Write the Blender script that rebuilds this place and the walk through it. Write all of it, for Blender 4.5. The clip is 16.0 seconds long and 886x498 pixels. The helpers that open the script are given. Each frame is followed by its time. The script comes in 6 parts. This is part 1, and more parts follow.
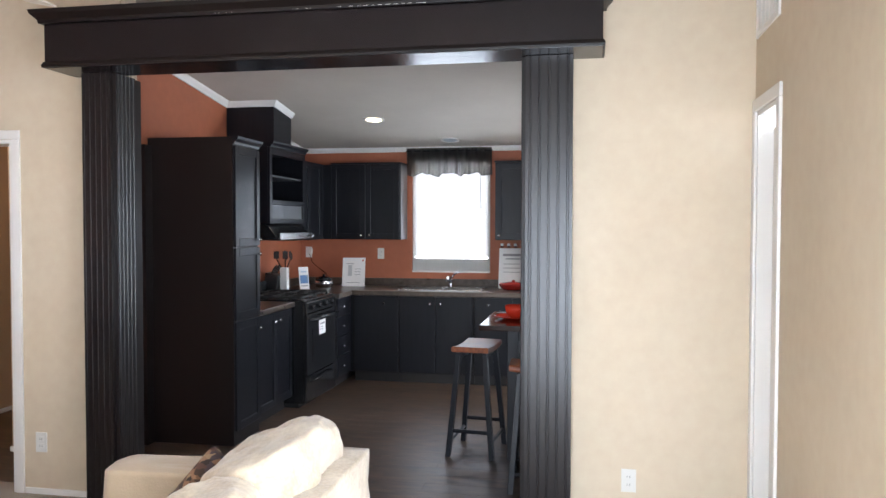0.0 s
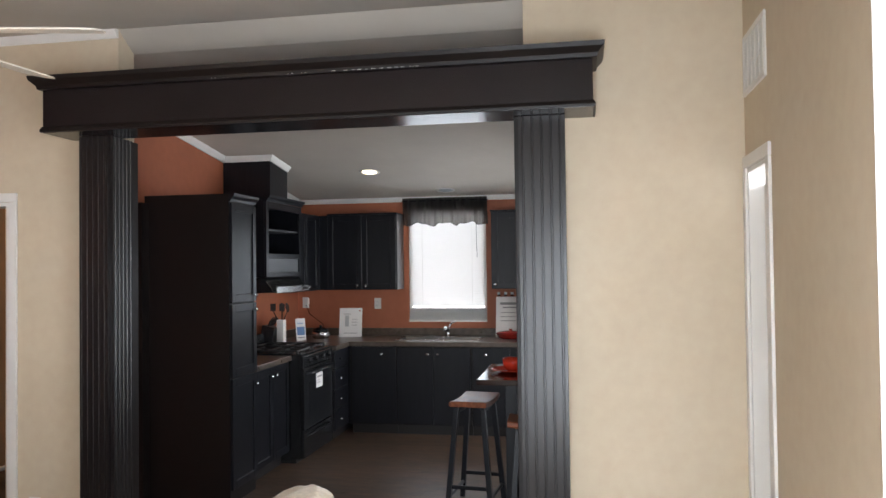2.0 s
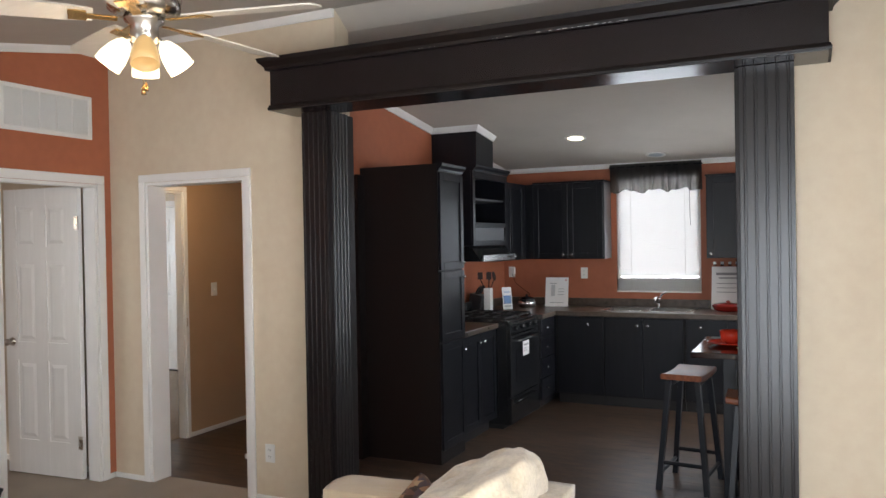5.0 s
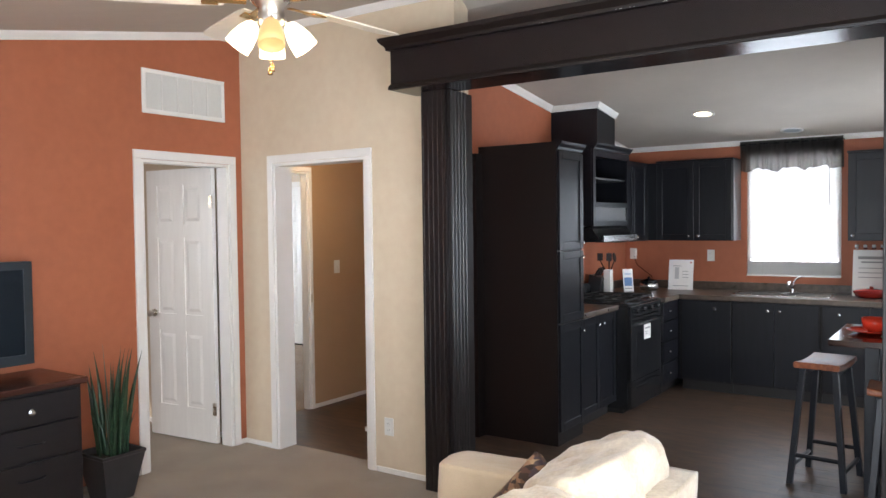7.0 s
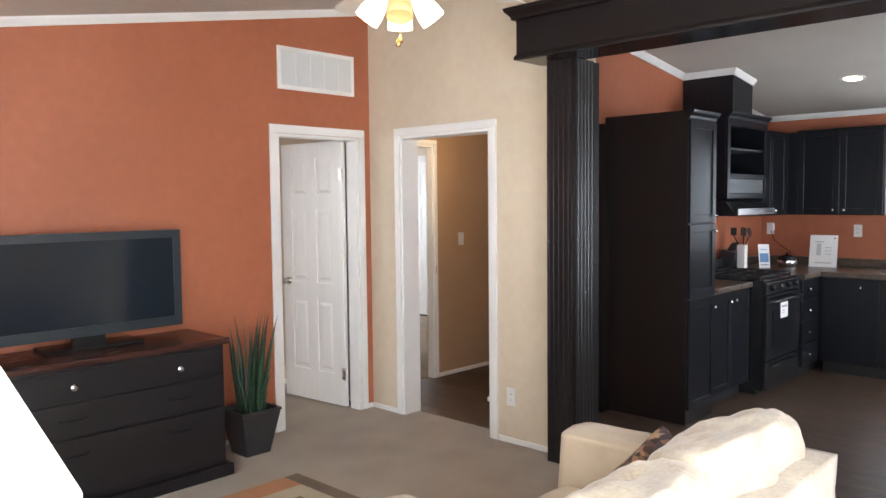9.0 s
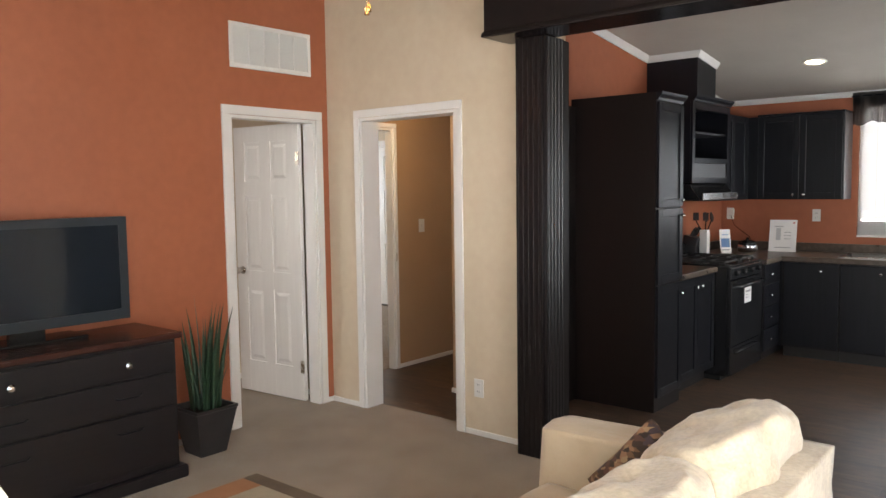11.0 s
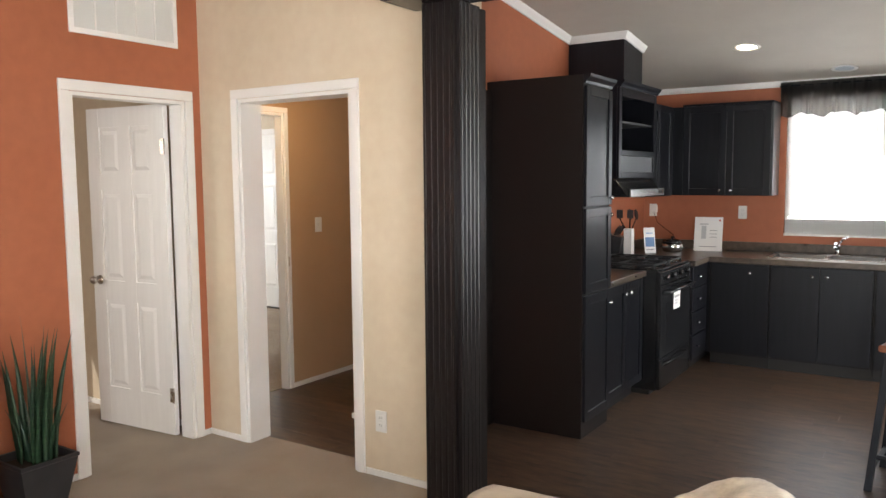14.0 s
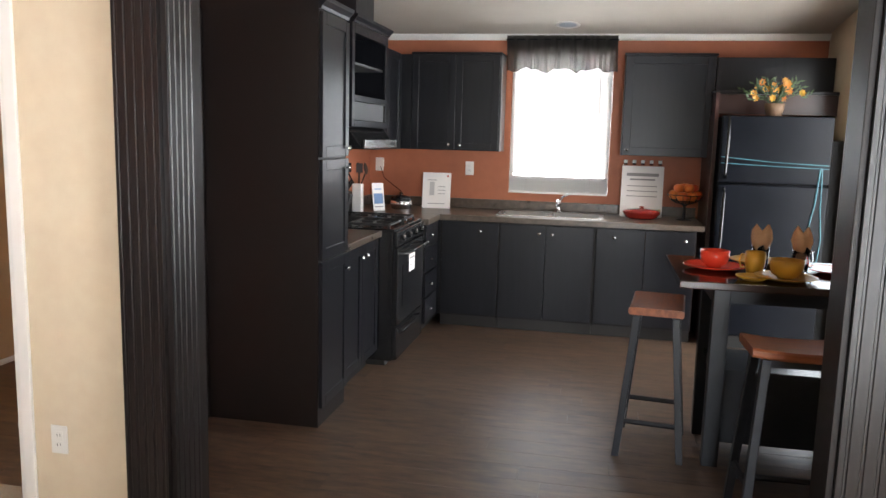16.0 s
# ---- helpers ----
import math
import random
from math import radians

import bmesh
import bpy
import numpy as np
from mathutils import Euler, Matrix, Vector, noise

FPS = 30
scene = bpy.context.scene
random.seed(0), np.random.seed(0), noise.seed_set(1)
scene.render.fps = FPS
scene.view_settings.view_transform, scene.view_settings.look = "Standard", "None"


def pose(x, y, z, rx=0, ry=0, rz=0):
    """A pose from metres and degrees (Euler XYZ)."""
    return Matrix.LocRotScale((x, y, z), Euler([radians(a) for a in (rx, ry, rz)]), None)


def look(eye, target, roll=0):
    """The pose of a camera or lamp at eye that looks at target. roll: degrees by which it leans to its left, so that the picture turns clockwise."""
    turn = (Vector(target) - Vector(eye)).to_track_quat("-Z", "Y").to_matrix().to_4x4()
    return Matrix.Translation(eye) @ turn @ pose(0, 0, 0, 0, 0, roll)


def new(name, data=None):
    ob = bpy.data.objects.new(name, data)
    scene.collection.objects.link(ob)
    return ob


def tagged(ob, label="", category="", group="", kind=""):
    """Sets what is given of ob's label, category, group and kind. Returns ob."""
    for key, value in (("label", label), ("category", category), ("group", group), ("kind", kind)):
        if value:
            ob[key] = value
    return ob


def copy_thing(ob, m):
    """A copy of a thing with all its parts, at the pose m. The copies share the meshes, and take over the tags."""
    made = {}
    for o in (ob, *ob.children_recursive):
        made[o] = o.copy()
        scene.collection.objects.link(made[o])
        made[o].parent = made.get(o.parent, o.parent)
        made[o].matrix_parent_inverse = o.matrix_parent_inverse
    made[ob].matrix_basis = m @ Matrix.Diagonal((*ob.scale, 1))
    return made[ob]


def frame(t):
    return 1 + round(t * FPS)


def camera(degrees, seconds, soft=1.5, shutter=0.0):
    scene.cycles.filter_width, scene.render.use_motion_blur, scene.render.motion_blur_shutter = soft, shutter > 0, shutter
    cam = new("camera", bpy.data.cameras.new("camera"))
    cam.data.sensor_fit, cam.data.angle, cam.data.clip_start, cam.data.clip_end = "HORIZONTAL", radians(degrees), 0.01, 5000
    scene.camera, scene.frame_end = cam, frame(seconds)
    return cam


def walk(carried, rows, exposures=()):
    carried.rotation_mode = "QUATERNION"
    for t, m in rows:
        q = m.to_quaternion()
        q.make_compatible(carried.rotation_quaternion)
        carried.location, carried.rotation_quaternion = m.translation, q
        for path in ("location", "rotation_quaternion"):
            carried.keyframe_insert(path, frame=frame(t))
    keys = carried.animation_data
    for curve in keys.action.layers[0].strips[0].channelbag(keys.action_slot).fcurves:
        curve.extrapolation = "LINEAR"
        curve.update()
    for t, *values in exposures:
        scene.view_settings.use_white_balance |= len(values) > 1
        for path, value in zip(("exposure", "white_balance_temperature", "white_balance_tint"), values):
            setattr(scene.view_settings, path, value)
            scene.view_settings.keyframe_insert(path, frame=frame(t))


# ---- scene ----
cam = camera(59.7, 16.0)
PATH = [
    (0, (0.309, 0.278, 1.553), (-0.059, 2.243, 1.49), 0.1),
    (0.5, (0.306, 0.28, 1.581), (-0.043, 2.249, 1.575), 0.3),
    (1, (0.306, 0.267, 1.603), (-0.029, 2.238, 1.611), -0.6),
    (1.5, (0.315, 0.269, 1.632), (-0.038, 2.237, 1.664), -0.6),
    (2, (0.322, 0.267, 1.643), (-0.039, 2.233, 1.685), -0.7),
    (2.5, (0.332, 0.276, 1.644), (-0.164, 2.214, 1.676), -0.5),
    (3, (0.315, 0.288, 1.637), (-0.229, 2.213, 1.658), -1.0),
    (3.5, (0.308, 0.309, 1.626), (-0.347, 2.198, 1.626), -0.6),
    (4, (0.303, 0.316, 1.624), (-0.431, 2.177, 1.614), -0.9),
    (6.5, (0.297, 0.331, 1.584), (-0.764, 2.026, 1.531), -0.5),
    (7, (0.292, 0.339, 1.589), (-0.836, 1.989, 1.525), -0.7),
    (7.5, (0.297, 0.34, 1.586), (-0.906, 1.936, 1.521), -0.6),
    (8, (0.296, 0.333, 1.575), (-0.976, 1.874, 1.493), -0.6),
    (8.5, (0.294, 0.329, 1.57), (-1.029, 1.824, 1.456), -0.6),
    (9, (0.298, 0.326, 1.567), (-1.077, 1.774, 1.442), -0.6),
    (11.5, (0.059, 0.46, 1.537), (-1.132, 2.056, 1.357), -1.1),
    (12, (0.045, 0.534, 1.532), (-1.041, 2.204, 1.346), -2.2),
    (12.5, (0.043, 0.713, 1.539), (-1.098, 2.35, 1.397), -2.6),
    (13, (0.041, 0.903, 1.557), (-1.189, 2.477, 1.448), -1.4),
    (13.5, (-0.069, 0.96, 1.55), (-1.37, 2.469, 1.377), -0.5),
    (14, (-0.312, 1.055, 1.571), (-1.407, 2.718, 1.388), -0.5),
    (14.5, (-0.419, 1.163, 1.524), (-1.336, 2.928, 1.314), 0.9),
    (15, (-0.546, 1.344, 1.532), (-1.281, 3.191, 1.312), -0.9),
    (15.5, (-0.647, 1.553, 1.548), (-1.129, 3.482, 1.328), 0.1),
    (16, (-0.737, 1.642, 1.522), (-1.129, 3.581, 1.23), 1.5),
]
walk(cam, [(t, look(eye, target, roll)) for t, eye, target, roll in PATH],
     [(0, -0.52, 5850, 10), (0.6, -0.84, 6100, 10), (2, -1.00, 6200, 10), (4, -1.20, 6250, 10), (6.5, -0.56, 6050, 10), (9, -0.38, 6000, 10),
      (11.5, -0.80, 6600, 10), (12.5, -0.66, 6600, 10), (13.5, -0.25, 6600, 10), (14, -0.40, 6600, 10), (14.5, -0.27, 6600, 10), (16, -0.12, 6500, 10)])

# ---- light ----
SUN_EL, SUN_AZ = radians(38), radians(205)
world = bpy.data.worlds.new("sky")
scene.world = world
world.use_nodes = True
wn = world.node_tree
sky = wn.nodes.new("ShaderNodeTexSky")
sky.sky_type, sky.sun_disc, sky.sun_elevation, sky.sun_rotation = "NISHITA", False, SUN_EL, SUN_AZ
wn.nodes["Background"].inputs[1].default_value = 0.15
wn.links.new(sky.outputs[0], wn.nodes["Background"].inputs[0])


def lamp(name, kind, m, energy, color=(1, 1, 1), **more):
    d = bpy.data.lights.new(name, kind)
    d.energy, d.color = energy, color
    for k, v in more.items():
        if k == "size":
            d.size = v
        elif k == "size_y":
            d.shape, d.size_y = "RECTANGLE", v
        elif k == "angle":
            d.angle = v
        elif k == "radius":
            d.shadow_soft_size = v
        elif k == "spot":
            d.spot_size, d.spot_blend = v, 0.6
    ob = new(name, d)
    ob.matrix_world = m
    return ob


lamp("sun", "SUN", look((0, 0, 0), (-math.sin(SUN_AZ) * math.cos(SUN_EL), -math.cos(SUN_AZ) * math.cos(SUN_EL), -math.sin(SUN_EL))), 3.0, (1, 0.95, 0.88), angle=radians(0.5))
# daylight in the window openings
lamp("window_light_kitchen", "AREA", look((-1.09, 8.14, 1.56), (-1.09, 5.0, 1.1)), 8.5, (0.86, 0.93, 1), size=0.8, size_y=0.8)
lamp("window_light_front", "AREA", look((-2.6, -0.20, 1.45), (-2.6, 3.0, 1.0)), 22, (0.86, 0.93, 1), size=1.7, size_y=1.2)
lamp("door_light_front", "AREA", look((0.25, -0.22, 1.0), (1.3, 3.0, 0.7)), 235, (0.9, 0.95, 1), size=0.85, size_y=1.8)
lamp("window_light_side", "AREA", look((1.08, 1.60, 1.2), (-0.4, 3.6, 1.0)), 66, (0.92, 0.96, 1), size=1.3, size_y=2.1)
lamp("window_light_dining", "AREA", look((0.91, 6.96, 1.1), (-1.0, 5.6, 0.5)), 16, (0.88, 0.94, 1), size=0.95, size_y=1.5)
lamp("window_light_bedroom", "AREA", look((-5.95, 1.8, 1.5), (-4.5, 3.2, 1.0)), 22, (1, 0.95, 0.88), size=0.9, size_y=1.0)
lamp("window_light_room", "AREA", look((-8.45, 6.0, 1.5), (-6.9, 7.7, 1.0)), 90, (0.9, 0.95, 1), size=0.9, size_y=1.0)

# ---- materials ----
MATS = {}


def mat(name, color, rough=0.5, metal=0.0, color2=None, scale=8.0, bump=0.0, bscale=60.0, spec=0.5, stretch=(1, 1, 1), fine=0.0, rvar=0.08, trans=0.0, emit=None, wear=None, contrast=(0.35, 0.65), sheen=0.0, bdist=0.004):
    if name in MATS:
        return MATS[name]
    m = bpy.data.materials.new(name)
    m.use_nodes = True
    nt = m.node_tree
    b = nt.nodes["Principled BSDF"]
    b.inputs["Base Color"].default_value = (*color, 1)
    b.inputs["Roughness"].default_value = rough
    b.inputs["Metallic"].default_value = metal
    b.inputs["Specular IOR Level"].default_value = spec
    b.inputs["Transmission Weight"].default_value = trans
    b.inputs["Sheen Weight"].default_value = sheen
    tc = nt.nodes.new("ShaderNodeTexCoord")
    mp = nt.nodes.new("ShaderNodeMapping")
    mp.inputs["Scale"].default_value = stretch
    nt.links.new(tc.outputs["Object"], mp.inputs[0])
    if color2 is not None:
        n1 = nt.nodes.new("ShaderNodeTexNoise")
        n1.inputs["Scale"].default_value, n1.inputs["Detail"].default_value = scale, 6
        n1.inputs["Roughness"].default_value = 0.6
        nt.links.new(mp.outputs[0], n1.inputs["Vector"])
        r = nt.nodes.new("ShaderNodeValToRGB")
        r.color_ramp.elements[0].position, r.color_ramp.elements[1].position = contrast
        r.color_ramp.elements[0].color, r.color_ramp.elements[1].color = (*color, 1), (*color2, 1)
        nt.links.new(n1.outputs[0], r.inputs[0])
        out = r.outputs[0]
        if fine:
            n3 = nt.nodes.new("ShaderNodeTexNoise")
            n3.inputs["Scale"].default_value, n3.inputs["Detail"].default_value = scale * 12, 3
            nt.links.new(mp.outputs[0], n3.inputs["Vector"])
            mx = nt.nodes.new("ShaderNodeMix")
            mx.data_type, mx.blend_type = "RGBA", "OVERLAY"
            mx.inputs[0].default_value = fine
            nt.links.new(out, mx.inputs[6])
            nt.links.new(n3.outputs[0], mx.inputs[7])
            out = mx.outputs[2]
        nt.links.new(out, b.inputs["Base Color"])
        mr = nt.nodes.new("ShaderNodeMapRange")
        mr.inputs["To Min"].default_value, mr.inputs["To Max"].default_value = max(0.02, rough - rvar), min(1, rough + rvar)
        nt.links.new(n1.outputs[0], mr.inputs[0])
        nt.links.new(mr.outputs[0], b.inputs["Roughness"])
    if bump:
        n2 = nt.nodes.new("ShaderNodeTexNoise")
        n2.inputs["Scale"].default_value, n2.inputs["Detail"].default_value = bscale, 4
        nt.links.new(mp.outputs[0], n2.inputs["Vector"])
        bp = nt.nodes.new("ShaderNodeBump")
        bp.inputs["Strength"].default_value, bp.inputs["Distance"].default_value = bump, bdist
        nt.links.new(n2.outputs[0], bp.inputs["Height"])
        nt.links.new(bp.outputs[0], b.inputs["Normal"])
    if emit:
        b.inputs["Emission Color"].default_value, b.inputs["Emission Strength"].default_value = (*emit[0], 1), emit[1]
    MATS[name] = m
    return m


CREAM = mat("cream_wall", (0.62, 0.515, 0.375), 0.6, color2=(0.66, 0.555, 0.415), scale=1.3, bump=0.12, bscale=260, fine=0.1)
ORANGE = mat("terracotta_wall", (0.36, 0.112, 0.052), 0.55, color2=(0.40, 0.128, 0.06), scale=1.4, bump=0.12, bscale=260, fine=0.1)
TAN = mat("tan_wall", (0.44, 0.28, 0.155), 0.6, color2=(0.48, 0.31, 0.18), scale=1.5, bump=0.12, bscale=260)
CEIL = mat("ceiling_paint", (0.50, 0.45, 0.39), 0.75, color2=(0.54, 0.49, 0.425), scale=2, bump=0.35, bscale=170)
WHITE = mat("white_trim", (0.78, 0.76, 0.72), 0.35, color2=(0.82, 0.80, 0.77), scale=3, bump=0.03, bscale=90)
DOORW = mat("white_door_paint", (0.80, 0.78, 0.74), 0.38, color2=(0.84, 0.82, 0.78), scale=4, bump=0.05, bscale=40, stretch=(6, 6, 0.6))
ESP = mat("espresso_laminate", (0.0085, 0.0055, 0.0048), 0.42, scale=3, bump=0.12, bscale=30, stretch=(12, 12, 0.8), rvar=0.06, spec=0.28)
# espresso with a bluish base: haze and blue reflections put into the colour
ESPC = mat("espresso_cabinet_blue_haze", (0.0042, 0.0044, 0.0065), 0.35, color2=(0.0068, 0.0070, 0.0100), scale=3, bump=0.12, bscale=30, stretch=(12, 12, 0.8), rvar=0.06, spec=0.32)
ESPP = mat("espresso_pilaster", (0.0085, 0.0062, 0.0062), 0.30, scale=3, bump=0.05, bscale=30, stretch=(12, 12, 0.8), rvar=0.05, spec=0.46)
ESPG = mat("espresso_gloss", (0.0085, 0.0055, 0.0060), 0.22, scale=3, spec=0.45, rvar=0.04, color2=(0.010, 0.0065, 0.0070), bump=0.06, bscale=30, stretch=(1.5, 12, 12))
ESPIN = mat("espresso_inside", (0.010, 0.008, 0.007), 0.5, color2=(0.014, 0.011, 0.010), scale=4)
COUNTER = mat("laminate_counter", (0.055, 0.040, 0.030), 0.30, color2=(0.10, 0.075, 0.055), scale=22, fine=0.5, bump=0.03, bscale=200)
BLACK = mat("black_enamel", (0.010, 0.010, 0.011), 0.18, color2=(0.013, 0.013, 0.014), scale=5)
BLACKG = mat("black_glass", (0.006, 0.006, 0.007), 0.05, color2=(0.007, 0.007, 0.008), scale=3, rvar=0.02)
FRIDGE = mat("black_textured_steel", (0.0032, 0.0040, 0.0065), 0.36, color2=(0.0045, 0.0055, 0.0085), scale=5, bump=0.12, bscale=320, spec=0.14)
IRON = mat("cast_iron", (0.012, 0.012, 0.012), 0.6, bump=0.3, bscale=120, color2=(0.02, 0.02, 0.02))
STEEL = mat("brushed_steel", (0.55, 0.55, 0.54), 0.25, 1.0, color2=(0.62, 0.62, 0.61), scale=8, stretch=(1, 20, 1))
CHROME = mat("chrome", (0.75, 0.75, 0.76), 0.08, 1.0)
NICKEL = mat("brushed_nickel", (0.52, 0.48, 0.42), 0.28, 1.0, color2=(0.58, 0.53, 0.47), scale=10)
BRASS = mat("brass", (0.65, 0.42, 0.16), 0.25, 1.0)
STOOLW = mat("reddish_seat_wood", (0.16, 0.045, 0.018), 0.4, color2=(0.27, 0.085, 0.032), scale=5, stretch=(1.2, 10, 6), bump=0.05, spec=0.35)
BLKW = mat("black_painted_wood", (0.006, 0.007, 0.010), 0.40, color2=(0.010, 0.011, 0.015), spec=0.3, scale=8, bump=0.08, bscale=60)
DRESS = mat("dark_cherry_wood", (0.0060, 0.0050, 0.0065), 0.34, color2=(0.010, 0.007, 0.008), scale=4, stretch=(10, 1, 10))
DRESST = mat("dark_cherry_top", (0.035, 0.012, 0.009), 0.25, color2=(0.055, 0.018, 0.012), scale=4, stretch=(10, 1, 10))
SOFA = mat("cream_chenille", (0.38, 0.29, 0.185), 0.9, color2=(0.57, 0.475, 0.34), scale=6, bump=0.5, bscale=70, fine=0.3, sheen=0.4, contrast=(0.3, 0.62))
SOFAA = mat("tan_chenille", (0.46, 0.355, 0.235), 0.9, color2=(0.53, 0.42, 0.29), scale=5, bump=0.4, bscale=120, sheen=0.3)
SHADE = mat("frosted_glass_shade", (0.9, 0.85, 0.75), 0.4, emit=((1, 0.80, 0.52), 5.0))
SHADE2 = mat("amber_lit_glass", (0.50, 0.32, 0.12), 0.4, emit=((1, 0.62, 0.26), 0.7))
BULB = mat("downlight_lens", (0.9, 0.85, 0.75), 0.5, emit=((1, 0.83, 0.6), 9.0))
BLADE = mat("pale_fan_blade", (0.62, 0.56, 0.48), 0.4, color2=(0.68, 0.62, 0.54), scale=6, stretch=(1, 8, 1))
REDC = mat("red_ceramic", (0.62, 0.045, 0.02), 0.2, spec=0.35)
YELC = mat("yellow_ceramic", (0.52, 0.27, 0.03), 0.34, spec=0.3)
NAPK = mat("tan_napkin", (0.55, 0.32, 0.17), 0.85, color2=(0.62, 0.38, 0.22), scale=20, bump=0.3, bscale=150)
PAPER = mat("white_paper", (0.78, 0.76, 0.74), 0.6, color2=(0.82, 0.80, 0.78), scale=4)
INK = mat("grey_ink", (0.30, 0.29, 0.29), 0.7)
BLUEP = mat("blue_print", (0.12, 0.22, 0.42), 0.5)
REDP = mat("red_print", (0.5, 0.05, 0.04), 0.5)
LEAF = mat("snake_plant_leaf", (0.012, 0.034, 0.018), 0.4, color2=(0.035, 0.075, 0.035), scale=14, stretch=(1, 1, 6))
SOIL = mat("potting_soil", (0.03, 0.02, 0.014), 0.95, bump=0.8, bscale=90, color2=(0.05, 0.035, 0.025))
GREEN = mat("foliage", (0.02, 0.045, 0.012), 0.5, color2=(0.04, 0.07, 0.02), scale=20)
FLOWER = mat("yellow_flower", (0.40, 0.24, 0.015), 0.6, color2=(0.42, 0.11, 0.015), scale=14)
FRUITR = mat("red_fruit", (0.5, 0.05, 0.02), 0.35, color2=(0.6, 0.16, 0.03), scale=10)
FRUITY = mat("orange_fruit", (0.60, 0.10, 0.02), 0.4, color2=(0.62, 0.20, 0.03), scale=10)
VENT = mat("vent_white", (0.74, 0.73, 0.70), 0.4)
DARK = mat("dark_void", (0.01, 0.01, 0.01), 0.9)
TAPE = mat("blue_tape", (0.045, 0.14, 0.17), 0.4)
LSHADE = mat("white_lamp_shade", (0.86, 0.84, 0.78), 0.8, emit=((1, 0.96, 0.86), 1.0))
PLASTIC = mat("white_plastic", (0.72, 0.71, 0.68), 0.4)
SCREEN = mat("tv_screen", (0.012, 0.016, 0.022), 0.10, color2=(0.013, 0.017, 0.023), scale=2, rvar=0.01)


def node_mat(name, build):
    m = bpy.data.materials.new(name)
    m.use_nodes = True
    build(m.node_tree, m.node_tree.nodes["Principled BSDF"])
    return m


def _carpet(nt, b):
    tc = nt.nodes.new("ShaderNodeTexCoord")
    n = nt.nodes.new("ShaderNodeTexNoise")
    n.inputs["Scale"].default_value, n.inputs["Detail"].default_value = 260, 3
    n2 = nt.nodes.new("ShaderNodeTexNoise")
    n2.inputs["Scale"].default_value, n2.inputs["Detail"].default_value = 3.0, 5
    for q in (n, n2):
        nt.links.new(tc.outputs["Object"], q.inputs["Vector"])
    a = nt.nodes.new("ShaderNodeMath")
    a.operation = "ADD"
    s = nt.nodes.new("ShaderNodeMath")
    s.operation, s.inputs[1].default_value = "MULTIPLY", 0.55
    nt.links.new(n2.outputs[0], s.inputs[0])
    nt.links.new(n.outputs[0], a.inputs[0])
    nt.links.new(s.outputs[0], a.inputs[1])
    r = nt.nodes.new("ShaderNodeValToRGB")
    r.color_ramp.elements[0].position, r.color_ramp.elements[1].position = 0.55, 1.05
    r.color_ramp.elements[0].color, r.color_ramp.elements[1].color = (0.20, 0.145, 0.095, 1), (0.38, 0.29, 0.20, 1)
    nt.links.new(a.outputs[0], r.inputs[0])
    nt.links.new(r.outputs[0], b.inputs["Base Color"])
    b.inputs["Roughness"].default_value = 0.95
    b.inputs["Sheen Weight"].default_value = 0.3
    bp = nt.nodes.new("ShaderNodeBump")
    bp.inputs["Strength"].default_value, bp.inputs["Distance"].default_value = 0.7, 0.006
    nt.links.new(n.outputs[0], bp.inputs["Height"])
    nt.links.new(bp.outputs[0], b.inputs["Normal"])


def _vinyl(nt, b):
    tc = nt.nodes.new("ShaderNodeTexCoord")
    info = nt.nodes.new("ShaderNodeObjectInfo")
    mp = nt.nodes.new("ShaderNodeMapping")
    mp.inputs["Scale"].default_value = (1.8, 6.5, 1)
    nt.links.new(tc.outputs["Object"], mp.inputs[0])
    off = nt.nodes.new("ShaderNodeVectorMath")
    off.operation = "SCALE"
    off.inputs[0].default_value = (7.0, 13.0, 3.0)
    nt.links.new(info.outputs["Random"], off.inputs["Scale"])
    nt.links.new(off.outputs[0], mp.inputs["Location"])
    n = nt.nodes.new("ShaderNodeTexNoise")
    n.inputs["Scale"].default_value, n.inputs["Detail"].default_value, n.inputs["Roughness"].default_value = 3.2, 8, 0.65
    nt.links.new(mp.outputs[0], n.inputs["Vector"])
    a = nt.nodes.new("ShaderNodeMath")
    a.operation, a.inputs[1].default_value = "MULTIPLY_ADD", 0.07
    nt.links.new(info.outputs["Random"], a.inputs[0])
    nt.links.new(n.outputs[0], a.inputs[2])
    r = nt.nodes.new("ShaderNodeValToRGB")
    r.color_ramp.elements[0].position, r.color_ramp.elements[1].position = 0.36, 0.76
    r.color_ramp.elements[0].color, r.color_ramp.elements[1].color = (0.028, 0.017, 0.012, 1), (0.145, 0.090, 0.058, 1)
    nt.links.new(a.outputs[0], r.inputs[0])
    nt.links.new(r.outputs[0], b.inputs["Base Color"])
    mr = nt.nodes.new("ShaderNodeMapRange")
    mr.inputs["To Min"].default_value, mr.inputs["To Max"].default_value = 0.34, 0.52
    nt.links.new(n.outputs[0], mr.inputs[0])
    nt.links.new(mr.outputs[0], b.inputs["Roughness"])
    bp = nt.nodes.new("ShaderNodeBump")
    bp.inputs["Strength"].default_value, bp.inputs["Distance"].default_value = 0.25, 0.002
    nt.links.new(n.outputs[0], bp.inputs["Height"])
    nt.links.new(bp.outputs[0], b.inputs["Normal"])


def _glass(nt, b):
    b.inputs["Transmission Weight"].default_value, b.inputs["Roughness"].default_value, b.inputs["IOR"].default_value = 1.0, 0.02, 1.45


